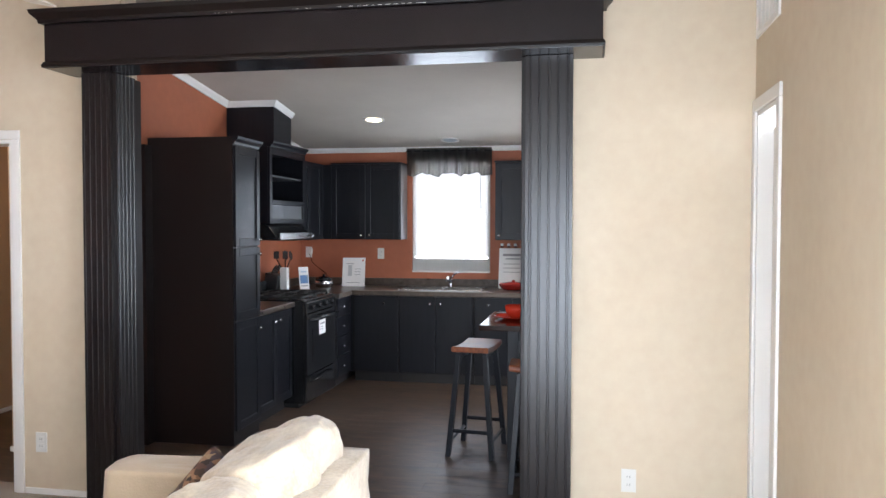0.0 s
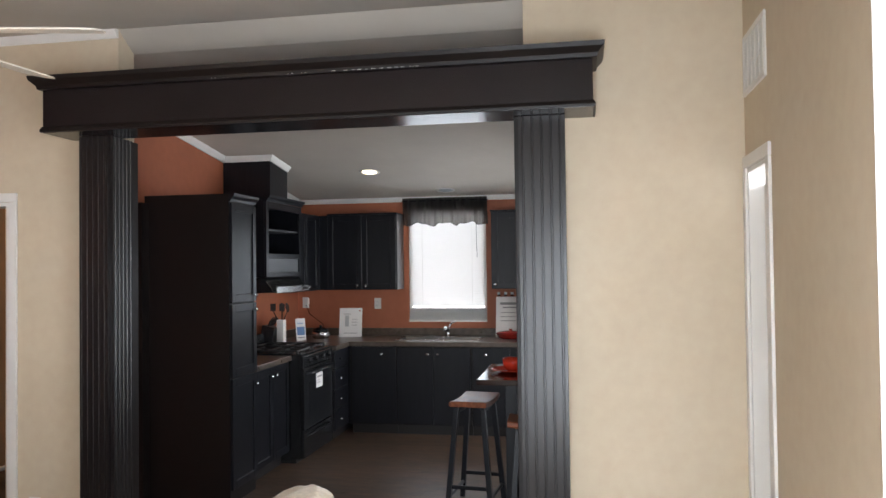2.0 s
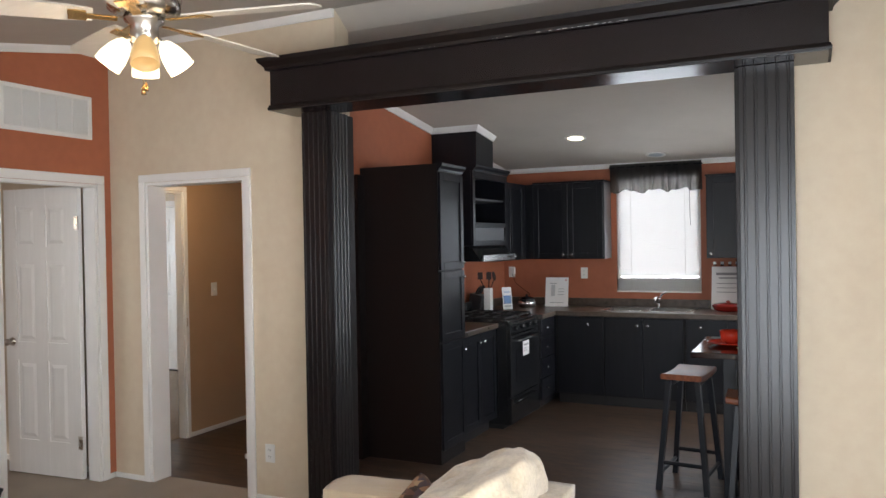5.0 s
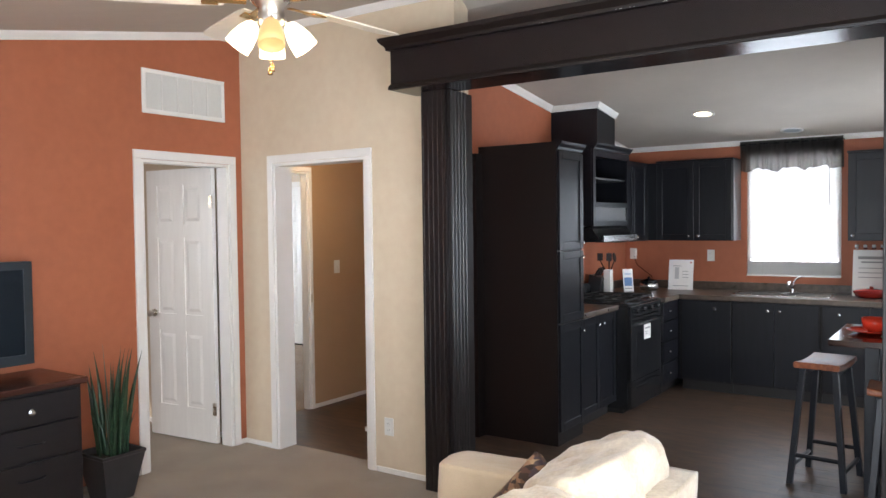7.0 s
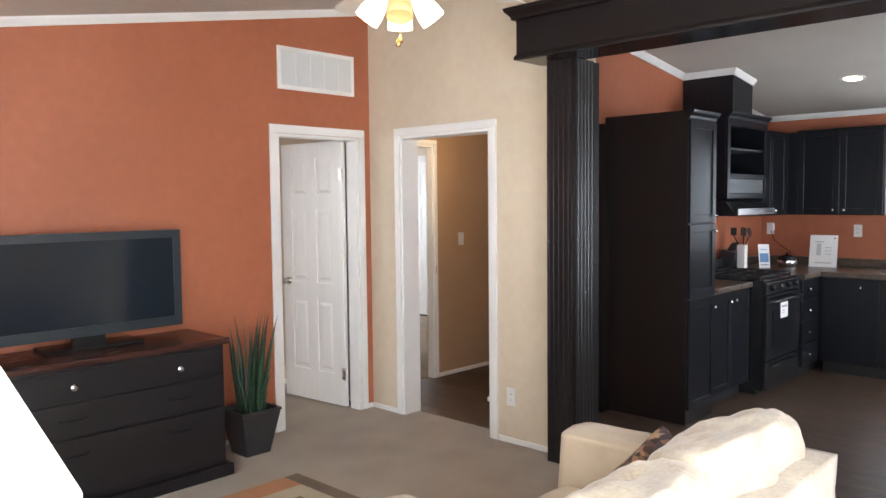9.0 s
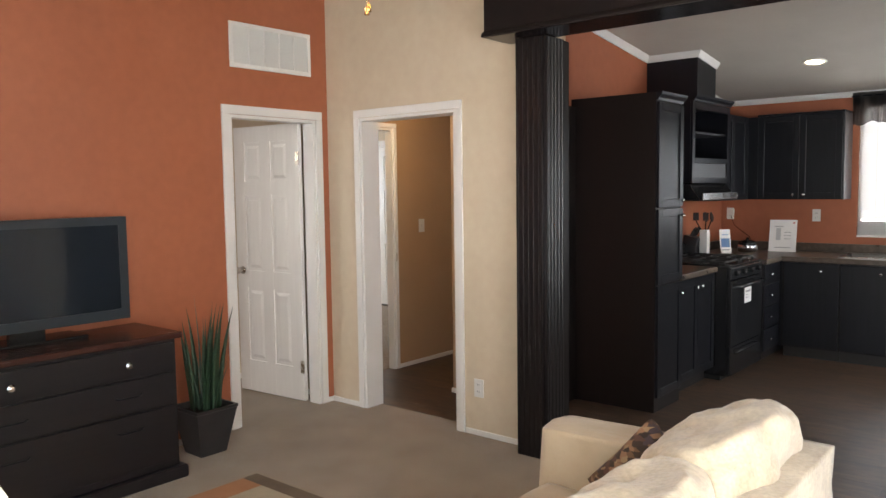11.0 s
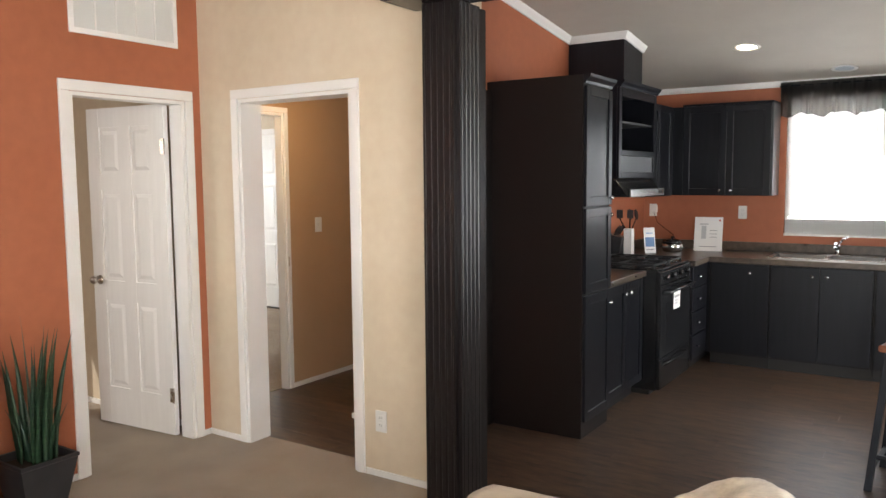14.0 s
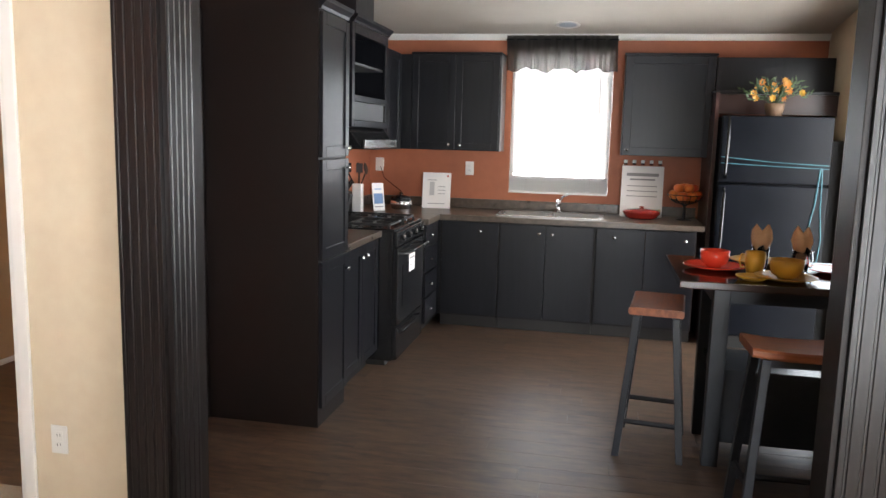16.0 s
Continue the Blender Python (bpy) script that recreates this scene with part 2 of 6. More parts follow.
def _pillow(nt, b):
    tc = nt.nodes.new("ShaderNodeTexCoord")
    mp = nt.nodes.new("ShaderNodeMapping")
    mp.inputs["Rotation"].default_value = (0.3, 0.5, 0.6)
    mp.inputs["Scale"].default_value = (12, 12, 30)
    nt.links.new(tc.outputs["Object"], mp.inputs[0])
    v = nt.nodes.new("ShaderNodeTexVoronoi")
    v.distance = "CHEBYCHEV"
    v.inputs["Scale"].default_value = 2.3
    v.inputs["Randomness"].default_value = 0.6
    nt.links.new(mp.outputs[0], v.inputs["Vector"])
    s = nt.nodes.new("ShaderNodeSeparateColor")
    nt.links.new(v.outputs["Color"], s.inputs[0])
    r = nt.nodes.new("ShaderNodeValToRGB")
    r.color_ramp.interpolation = "CONSTANT"
    cols = [(0.05, 0.03, 0.022), (0.30, 0.17, 0.10), (0.07, 0.05, 0.06), (0.16, 0.09, 0.05), (0.11, 0.055, 0.04), (0.34, 0.24, 0.14), (0.04, 0.025, 0.02)]
    e = r.color_ramp.elements
    e[0].position, e[0].color = 0, (*cols[0], 1)
    e[1].position, e[1].color = 1 / 7, (*cols[1], 1)
    for i in range(2, 7):
        k = e.new(i / 7)
        k.color = (*cols[i], 1)
    nt.links.new(s.outputs[0], r.inputs[0])
    nt.links.new(r.outputs[0], b.inputs["Base Color"])
    b.inputs["Roughness"].default_value = 0.7


CARPET, VINYL = node_mat("beige_carpet", _carpet), node_mat("dark_vinyl_plank", _vinyl)
GLASS, PILLOW = node_mat("clear_glass", _glass), node_mat("patchwork_fabric", _pillow)


def _valance(nt, b):
    out = nt.nodes["Material Output"]
    tr, df, tl = nt.nodes.new("ShaderNodeBsdfTransparent"), nt.nodes.new("ShaderNodeBsdfDiffuse"), nt.nodes.new("ShaderNodeBsdfTranslucent")
    df.inputs[0].default_value = (0.03, 0.028, 0.027, 1)
    tl.inputs[0].default_value = (0.24, 0.22, 0.20, 1)
    mx, mx2 = nt.nodes.new("ShaderNodeMixShader"), nt.nodes.new("ShaderNodeMixShader")
    mx.inputs[0].default_value, mx2.inputs[0].default_value = 0.5, 0.16
    nt.links.new(df.outputs[0], mx.inputs[1])
    nt.links.new(tl.outputs[0], mx.inputs[2])
    nt.links.new(mx.outputs[0], mx2.inputs[1])
    nt.links.new(tr.outputs[0], mx2.inputs[2])
    nt.links.new(mx2.outputs[0], out.inputs[0])


VALANCE = node_mat("sheer_black_fabric", _valance)


def _blind(nt, b):
    out = nt.nodes["Material Output"]
    df, tl = nt.nodes.new("ShaderNodeBsdfDiffuse"), nt.nodes.new("ShaderNodeBsdfTranslucent")
    df.inputs[0].default_value, tl.inputs[0].default_value = (0.8, 0.79, 0.77, 1), (0.85, 0.85, 0.84, 1)
    mx = nt.nodes.new("ShaderNodeMixShader")
    mx.inputs[0].default_value = 0.6
    nt.links.new(df.outputs[0], mx.inputs[1])
    nt.links.new(tl.outputs[0], mx.inputs[2])
    nt.links.new(mx.outputs[0], out.inputs[0])


BLIND = node_mat("white_blind_slat", _blind)
OUTSIDE = mat("bright_outdoors", (0.8, 0.85, 0.9), 1.0, emit=((0.94, 0.97, 1.0), 14.0))


# ---- helpers for shapes ----
def box(bm, x0, x1, y0, y1, z0, z1, m=None):
    vs = [bm.verts.new(((m @ Vector(p)) if m else p)) for p in ((x0, y0, z0), (x1, y0, z0), (x1, y1, z0), (x0, y1, z0), (x0, y0, z1), (x1, y0, z1), (x1, y1, z1), (x0, y1, z1))]
    for f in ((0, 3, 2, 1), (4, 5, 6, 7), (0, 1, 5, 4), (1, 2, 6, 5), (2, 3, 7, 6), (3, 0, 4, 7)):
        bm.faces.new([vs[i] for i in f])
    return vs


def lathe(bm, prof, n=24, c=(0, 0, 0), m=None, a0=0.0, a1=2 * math.pi, cap=True):
    rings = []
    full = abs(a1 - a0 - 2 * math.pi) < 1e-6
    cnt = n if full else n + 1
    for r, z in prof:
        ring = []
        for i in range(cnt):
            a = a0 + (a1 - a0) * i / n
            p = Vector((r * math.cos(a), r * math.sin(a), z))
            p = (m @ p) if m else p
            ring.append(bm.verts.new(p + Vector(c)))
        rings.append(ring)
    for r0, r1 in zip(rings, rings[1:]):
        for i in range(n):
            j = (i + 1) % cnt
            bm.faces.new((r0[i], r0[j], r1[j], r1[i]))
    if full and cap:
        if prof[0][0] > 1e-5:
            bm.faces.new(list(reversed(rings[0])))
        if prof[-1][0] > 1e-5:
            bm.faces.new(rings[-1])
    return rings


def tube(bm, pts, r, n=8):
    pts = [Vector(p) for p in pts]
    rings = []
    for i, p in enumerate(pts):
        d = (pts[min(i + 1, len(pts) - 1)] - pts[max(i - 1, 0)]).normalized()
        u = d.cross(Vector((0, 0, 1)) if abs(d.z) < 0.9 else Vector((1, 0, 0))).normalized()
        v = d.cross(u)
        rr = r[i] if isinstance(r, (list, tuple)) else r
        rings.append([bm.verts.new(p + (u * math.cos(2 * math.pi * k / n) + v * math.sin(2 * math.pi * k / n)) * rr) for k in range(n)])
    for a, b in zip(rings, rings[1:]):
        for k in range(n):
            bm.faces.new((a[k], a[(k + 1) % n], b[(k + 1) % n], b[k]))
    bm.faces.new(list(reversed(rings[0])))
    bm.faces.new(rings[-1])


def extrude_profile(bm, prof, a, b, up=(0, 0, 1), out=None):
    """Sweep a profile of (outward, up) points from a to b."""
    a, b = Vector(a), Vector(b)
    out, up = Vector(out), Vector(up)
    r0 = [bm.verts.new(a + out * o + up * u) for o, u in prof]
    r1 = [bm.verts.new(b + out * o + up * u) for o, u in prof]
    n = len(prof)
    for i in range(n):
        j = (i + 1) % n
        bm.faces.new((r0[i], r0[j], r1[j], r1[i]))
    bm.faces.new(list(reversed(r0)))
    bm.faces.new(r1)


def finish(bm, bevel=0.0, seg=2, smooth=False):
    bmesh.ops.recalc_face_normals(bm, faces=bm.faces)
    if bevel:
        es = [e for e in bm.edges if len(e.link_faces) == 2 and e.calc_face_angle(0) > radians(40)]
        bmesh.ops.bevel(bm, geom=es, offset=bevel, segments=seg, profile=0.6, affect="EDGES", clamp_overlap=True)
    if smooth:
        for f in bm.faces:
            f.smooth = True
    return bm


def mesh_of(name, bm, material):
    me = bpy.data.meshes.new(name)
    bm.to_mesh(me)
    bm.free()
    for m in (material if isinstance(material, (list, tuple)) else [material]):
        me.materials.append(m)
    return me


def placed(ob):
    """Where ob stands, without waiting for an update."""
    return (placed(ob.parent) @ ob.matrix_parent_inverse if ob.parent else Matrix()) @ ob.matrix_basis


def local_parts(root):
    """The direct parts of root were drawn in its own axes."""
    for o in root.children:
        o.matrix_parent_inverse = Matrix()
    return root


def part(name, bm, material, parent=None, label="", kind=""):
    ob = new(name, mesh_of(name, bm, material))
    if parent is not None:
        ob.parent = parent
        ob.matrix_parent_inverse = placed(parent).inverted()
    return tagged(ob, label=label, kind=kind)


def thing(name, at, label, category, group=""):
    ob = new(name)
    ob.empty_display_size = 0.1
    ob.matrix_basis = Matrix.Translation(at)
    return tagged(ob, label=label, category=category, group=group)


def B(*boxes, bevel=0.0, seg=2):
    bm = bmesh.new()
    for b in boxes:
        box(bm, *b)
    return finish(bm, bevel, seg)


def setting(name, bm, material, label=""):
    return tagged(part(name, bm, material), label=label, kind="structure")


# ---- plan ----
WY0, WY1 = 4.18, 4.33          # the wall between the rooms
WX = -4.11                     # terracotta wall of the living room
RX = 1.09                      # wall beside the entrance
KX = -2.75                     # kitchen wall behind the range
BY = 8.24                      # kitchen window wall
FY = -0.30                     # front wall
OX0, OX1 = -2.235, 0.03         # the wide opening
RIDGE = 2.99


def zl(y):
    return RIDGE - 0.186 * (WY0 - y)


def zk(y):
    return 2.372 + 0.132 * (BY - y)


def wall_y(name, y0, y1, x0, x1, top, holes, material):
    """A wall across x with rectangular holes (x0, x1, z0, z1)."""
    bm = bmesh.new()
    xs = x0
    for hx0, hx1, hz0, hz1 in sorted(holes):
        box(bm, xs, hx0, y0, y1, 0, top)
        if hz0 > 0:
            box(bm, hx0, hx1, y0, y1, 0, hz0)
        if hz1 < top:
            box(bm, hx0, hx1, y0, y1, hz1, top)
        xs = hx1
    box(bm, xs, x1, y0, y1, 0, top)
    return setting(name, finish(bm), material)


def wall_x(name, x0, x1, y0, y1, topf, holes, material):
    """A wall along y under a sloping ceiling, with holes (y0, y1, z0, z1)."""
    bm = bmesh.new()

    def seg(a, b, z0, z1=None):
        vs = box(bm, x0, x1, a, b, z0, 1.0 if z1 is None else z1)
        if z1 is None:
            for v in vs[4:]:
                v.co.z = topf(v.co.y)
    ys = y0
    for a, b, z0, z1 in sorted(holes):
        seg(ys, a, 0)
        if z0 > 0:
            seg(a, b, 0, z0)
        seg(a, b, z1)
        ys = b
    seg(ys, y1, 0)
    return setting(name, finish(bm), material)


# living room, entrance side
HX0, HX1 = -3.773, -2.930      # hall doorway clear
wall_y("wall_marriage_left", WY0, WY1, WX - 0.1, OX0, RIDGE + 0.0, [(HX0, HX1, 0, 2.03)], CREAM)
wall_y("wall_marriage_right", WY0, WY1, OX1, RX + 0.1, RIDGE + 0.05, [], CREAM)
OD0, OD1 = 3.351, 4.057        # bedroom doorway clear
wall_x("wall_terracotta", WX - 0.1, WX, FY - 0.1, WY0, lambda y: zl(y) + 0.05, [(OD0, OD1, 0, 2.03)], ORANGE)
wall_x("wall_entrance_side", RX, RX + 0.1, FY - 0.1, WY0, lambda y: zl(y) + 0.05, [(0.72, 2.40, 0, 2.42), (3.71, 4.115, 0, 2.08)], CREAM)
wall_y("wall_front", FY - 0.1, FY, WX, RX, zl(FY) + 0.1, [(-3.45, -1.75, 0.85, 2.05), (-0.20, 0.70, 0, 2.05)], CREAM)
# kitchen
wall_x("wall_kitchen_range", KX - 0.1, KX, WY1, BY + 0.1, lambda y: zk(y) + 0.05, [], ORANGE)
KR = 0.93
wall_x("wall_kitchen_dining", KR, KR + 0.1, WY1, BY + 0.1, lambda y: zk(y) + 0.05, [(6.42, 7.53, 0, 2.11)], CREAM)
WN = (-1.515, -0.685, 1.05, 2.24)
wall_y("wall_kitchen_window", BY, BY + 0.12, KX, KR, zk(BY) + 0.08, [WN], ORANGE)

# floors
setting("floor_carpet", B((WX - 2.0, RX + 1.6, FY - 1.5, WY1 - 0.01, -0.06, 0)), CARPET)
setting("floor_subfloor", B((-7.6, KR + 1.2, WY1 - 0.01, BY + 0.3, -0.1, -0.008)), mat("subfloor_dark", (0.03, 0.02, 0.015), 0.6))

# ceilings
def slab(name, x0, x1, pts, th=0.06):
    bm = bmesh.new()
    (ya, za), (yb, zb) = pts
    vs = box(bm, x0, x1, ya, yb, 0, 1)
    for v in vs[:4]:
        v.co.z = za if abs(v.co.y - ya) < 1e-6 else zb
    for v in vs[4:]:
        v.co.z = (za if abs(v.co.y - ya) < 1e-6 else zb) + th
    return setting(name, finish(bm), CEIL)


slab("ceiling_living", WX - 0.1, RX + 0.1, ((FY - 0.1, zl(FY - 0.1)), (WY0 + 0.0, RIDGE)))
slab("ceiling_kitchen", KX - 0.1, KR + 0.1, ((WY1, zk(WY1)), (BY + 0.12, zk(BY + 0.12))))
slab("ceiling_ridge_strip", WX - 0.1, RX + 0.1, ((WY0, RIDGE), (WY1, zk(WY1))))

# crown mouldings
CROWN = [(0, 0), (0.012, 0), (0.018, 0.012), (0.034, 0.034), (0.04, 0.05), (0, 0.05)]


def crown(name, a, b, out):
    bm = bmesh.new()
    extrude_profile(bm, CROWN, a, b, out=out)
    return setting(name, finish(bm), WHITE)


crown("crown_terracotta", (WX, FY, zl(FY) - 0.048), (WX, WY0, zl(WY0) - 0.048), (1, 0, 0))
crown("crown_marriage_left", (WX + 0.04, WY0, RIDGE - 0.05), (OX0, WY0, RIDGE - 0.05), (0, -1, 0))
crown("crown_entrance_side", (RX, FY, zl(FY) - 0.048), (RX, WY0, zl(WY0) - 0.048), (-1, 0, 0))
crown("crown_range_wall", (KX, WY1, zk(WY1) - 0.05), (KX, 6.49, zk(6.49) - 0.05), (1, 0, 0))
crown("crown_range_wall", (KX, 6.88, zk(6.88) - 0.05), (KX, BY, zk(BY) - 0.05), (1, 0, 0))
crown("crown_window_wall", (KX + 0.04, BY, zk(BY) - 0.055), (KR, BY, zk(BY) - 0.055), (0, -1, 0))


def casing(name, axis, pos, a, b, z1, out, depth, w=0.06, z0=0.0, sill=False, jamb=True):
    """Door casing round a clear opening a..b up to z1, on the face at pos, out = +1 or -1; jamb depth goes inwards."""
    root = tagged(new(name), kind="structure")
    ctr = (a + b) / 2
    root.matrix_basis = Matrix.Translation((pos, ctr, 0) if axis == "x" else (ctr, pos, 0))
    t = 0.016

    def bx(u0, u1, v0, v1, zz0, zz1):
        lo, hi = min(v0, v1), max(v0, v1)
        return (lo, hi, u0, u1, zz0, zz1) if axis == "x" else (u0, u1, lo, hi, zz0, zz1)
    g = 0.004
    part("casing_leg", B(bx(a - w, a - g, pos + out * 0.001, pos + out * t, z0, z1 + g), bevel=0.004), WHITE, root)
    part("casing_leg", B(bx(b + g, b + w, pos + out * 0.001, pos + out * t, z0, z1 + g), bevel=0.004), WHITE, root)
    part("casing_head", B(bx(a - w, b + w, pos + out * 0.001, pos + out * t, z1 + g + 0.001, z1 + w + 0.002), bevel=0.004), WHITE, root)
    if jamb:
        part("jamb", B(bx(a - g + 0.001, a + 0.018, pos + out * 0.004, pos - out * depth, z0, z1 - 0.018)), WHITE, root)
        part("jamb", B(bx(b - 0.018, b + g - 0.001, pos + out * 0.004, pos - out * depth, z0, z1 - 0.018)), WHITE, root)
        part("head_jamb", B(bx(a - g + 0.001, b + g - 0.001, pos + out * 0.004, pos - out * depth, z1 - 0.017, z1 + g - 0.001)), WHITE, root)
    return root


casing("trim_bedroom_door", "x", WX, OD0, OD1, 2.03, 1, 0.105)
casing("trim_hall_door", "y", WY0, HX0, HX1, 2.03, -1, 0.155, w=0.055)
casing("trim_side_door", "x", RX, 3.71, 4.115, 2.08, -1, 0.105)
casing("trim_dining_door", "x", KR, 6.42, 7.53, 2.11, -1, 0.105, w=0.03)


def baseboard(boxes, h=0.035):
    for b in boxes:
        setting("baseboard", B((*b, 0, h), bevel=0.003, seg=1), WHITE)


t = 0.012
baseboard([(WX, WX + t, FY, OD0 - 0.061), (WX, WX + t, OD1 + 0.061, WY0 - t - 0.001), (WX + 0.001, HX0 - 0.061, WY0 - t, WY0), (HX1 + 0.061, -2.395, WY0 - t, WY0), (0.24, RX - t, WY0 - t, WY0), (RX - t, RX, FY, 0.71), (RX - t, RX, 2.405, 3.645)])

# ---- the portal ----
portal = thing("dark_portal", (-1.13, 4.05, 0), "wide espresso wood doorway surround with fluted pilasters and a heavy lintel", "door surround")
PF = 4.05


def fluted(name, a, b, out, z0, z1, flutes, parent, th):
    """A fluted board from a to b in plan, its face looking along out."""
    a, b, out = Vector(a), Vector(b), Vector(out)
    w = (b - a).length
    d = (b - a) / w
    pts = [(0, 0), (0, th)]
    pitch = w / flutes
    for i in range(flutes):
        c = (i + 0.5) * pitch
        pts += [(c - 0.0065, th), (c - 0.0035, th - 0.004), (c + 0.0035, th - 0.004), (c + 0.0065, th)]
    pts += [(w, th), (w, 0)]
    bm = bmesh.new()
    rings = [[bm.verts.new((*(a + d * u + out * v)[:], z)) for u, v in pts] for z in (z0, z1)]
    n = len(pts)
    for i in range(n):
        j = (i + 1) % n
        bm.faces.new((rings[0][i], rings[0][j], rings[1][j], rings[1][i]))
    bm.faces.new(rings[0])
    bm.faces.new(rings[1])
    return part(name, finish(bm), ESPP, parent)


for side, (xa, xb) in (("l", (-2.390, -2.220)), ("r", (0.008, 0.235))):
    pil = part("pilaster", B((xa, xb, PF + 0.02, WY0 - 0.001, 0, 2.37)) if side == "l" else B((xa, xb, PF + 0.02, 4.105, 0, 2.37), (0.055, xb - 0.001, 4.1055, WY0 - 0.001, 0, 2.369)), ESP, portal)
    fluted("fluted_front", (xa, PF + 0.02), (xb, PF + 0.02), (0, -1), 0.0, 2.369, 5, pil, 0.02)
    if side == "l":
        fluted("fluted_reveal", (xb + 0.001, PF + 0.022), (xb + 0.001, 4.25), (1, 0), 0.0, 2.369, 5, pil, 0.02)
        part("reveal_board", B((OX0 + 0.001, xb, WY0 + 0.001, WY1 + 0.012, 0, 2.37)), ESP, pil)
    else:
        part("edge_board", B((xa - 0.021, xa - 0.0005, PF + 0.0205, 4.104, 0, 2.3695), bevel=0.003), ESP, pil)
        part("reveal_board", B((OX1 - 0.012, OX1 - 0.0005, 4.107, WY1 + 0.012, 0, 2.368)), ESP, pil)
BF = 3.91
lintel = part("lintel", B((-2.505, 0.372, BF, WY0 - 0.001, 2.372, 2.60), (OX0 + 0.002, OX1 - 0.002, WY0 - 0.0005, WY1 + 0.012, 2.41, 2.60), bevel=0.004), ESPG, portal)
bm = bmesh.new()
prof = [(0, 0), (0.02, 0.0), (0.024, 0.018), (0.05, 0.045), (0.056, 0.066), (0, 0.066)]


def mitred(bm, prof, path, outs, z):
    rings = []
    for (x, y), (ox, oy) in zip(path, outs):
        rings.append([bm.verts.new((x + ox * o, y + oy * o, z + u)) for o, u in prof])
    n = len(prof)
    for r0, r1 in zip(rings, rings[1:]):
        for i in range(n):
            j = (i + 1) % n
            bm.faces.new((r0[i], r0[j], r1[j], r1[i]))
    bm.faces.new(rings[0])
    bm.faces.new(rings[-1])


mitred(bm, prof, [(-2.505, WY0 - 0.001), (-2.505, BF), (0.372, BF), (0.372, WY0 - 0.001)], [(-1, 0), (-1, -1), (1, -1), (1, 0)], 2.601)
part("lintel_crown", finish(bm), ESP, portal)
part("lintel_top", B((-2.501, 0.368, BF + 0.004, WY0 - 0.002, 2.602, 2.660)), ESP, portal)
bm = bmesh.new()
mitred(bm, [(0, 0), (0.01, 0), (0.012, 0.012), (0.004, 0.03), (0, 0.03)], [(-2.505, WY0 - 0.001), (-2.505, BF), (0.372, BF), (0.372, WY0 - 0.001)], [(-1, 0), (-1, -1), (1, -1), (1, 0)], 2.374)
part("lintel_bead", finish(bm), ESP, portal)
rnd = random.Random(3)
# white flecks drawn for the light leaking between crown and lintel
fleck_xs = [-1.53, -1.51, -1.47, -1.44, -1.12, -1.10, -1.05, -1.03, -0.89, -0.83, -0.79, -0.76, -0.72, -0.69, -0.65, -0.61, -0.57, -0.54, -0.50, -0.47]
for x in fleck_xs:
    w_ = rnd.uniform(0.004, 0.012) if x < -0.9 else rnd.uniform(0.010, 0.028)
    h_ = rnd.uniform(0.0012, 0.0028)
    part("light_fleck", B((x, x + w_, BF - 0.0212, BF - 0.0205, 2.6045, 2.6045 + h_)), PLASTIC, portal, "small white fleck standing for light leaking under the dark crown")
part("light_fleck", B((-0.462, -0.452, BF - 0.0213, BF - 0.0206, 2.603, 2.609)), PLASTIC, portal, "small white fleck standing for light leaking under the dark crown")

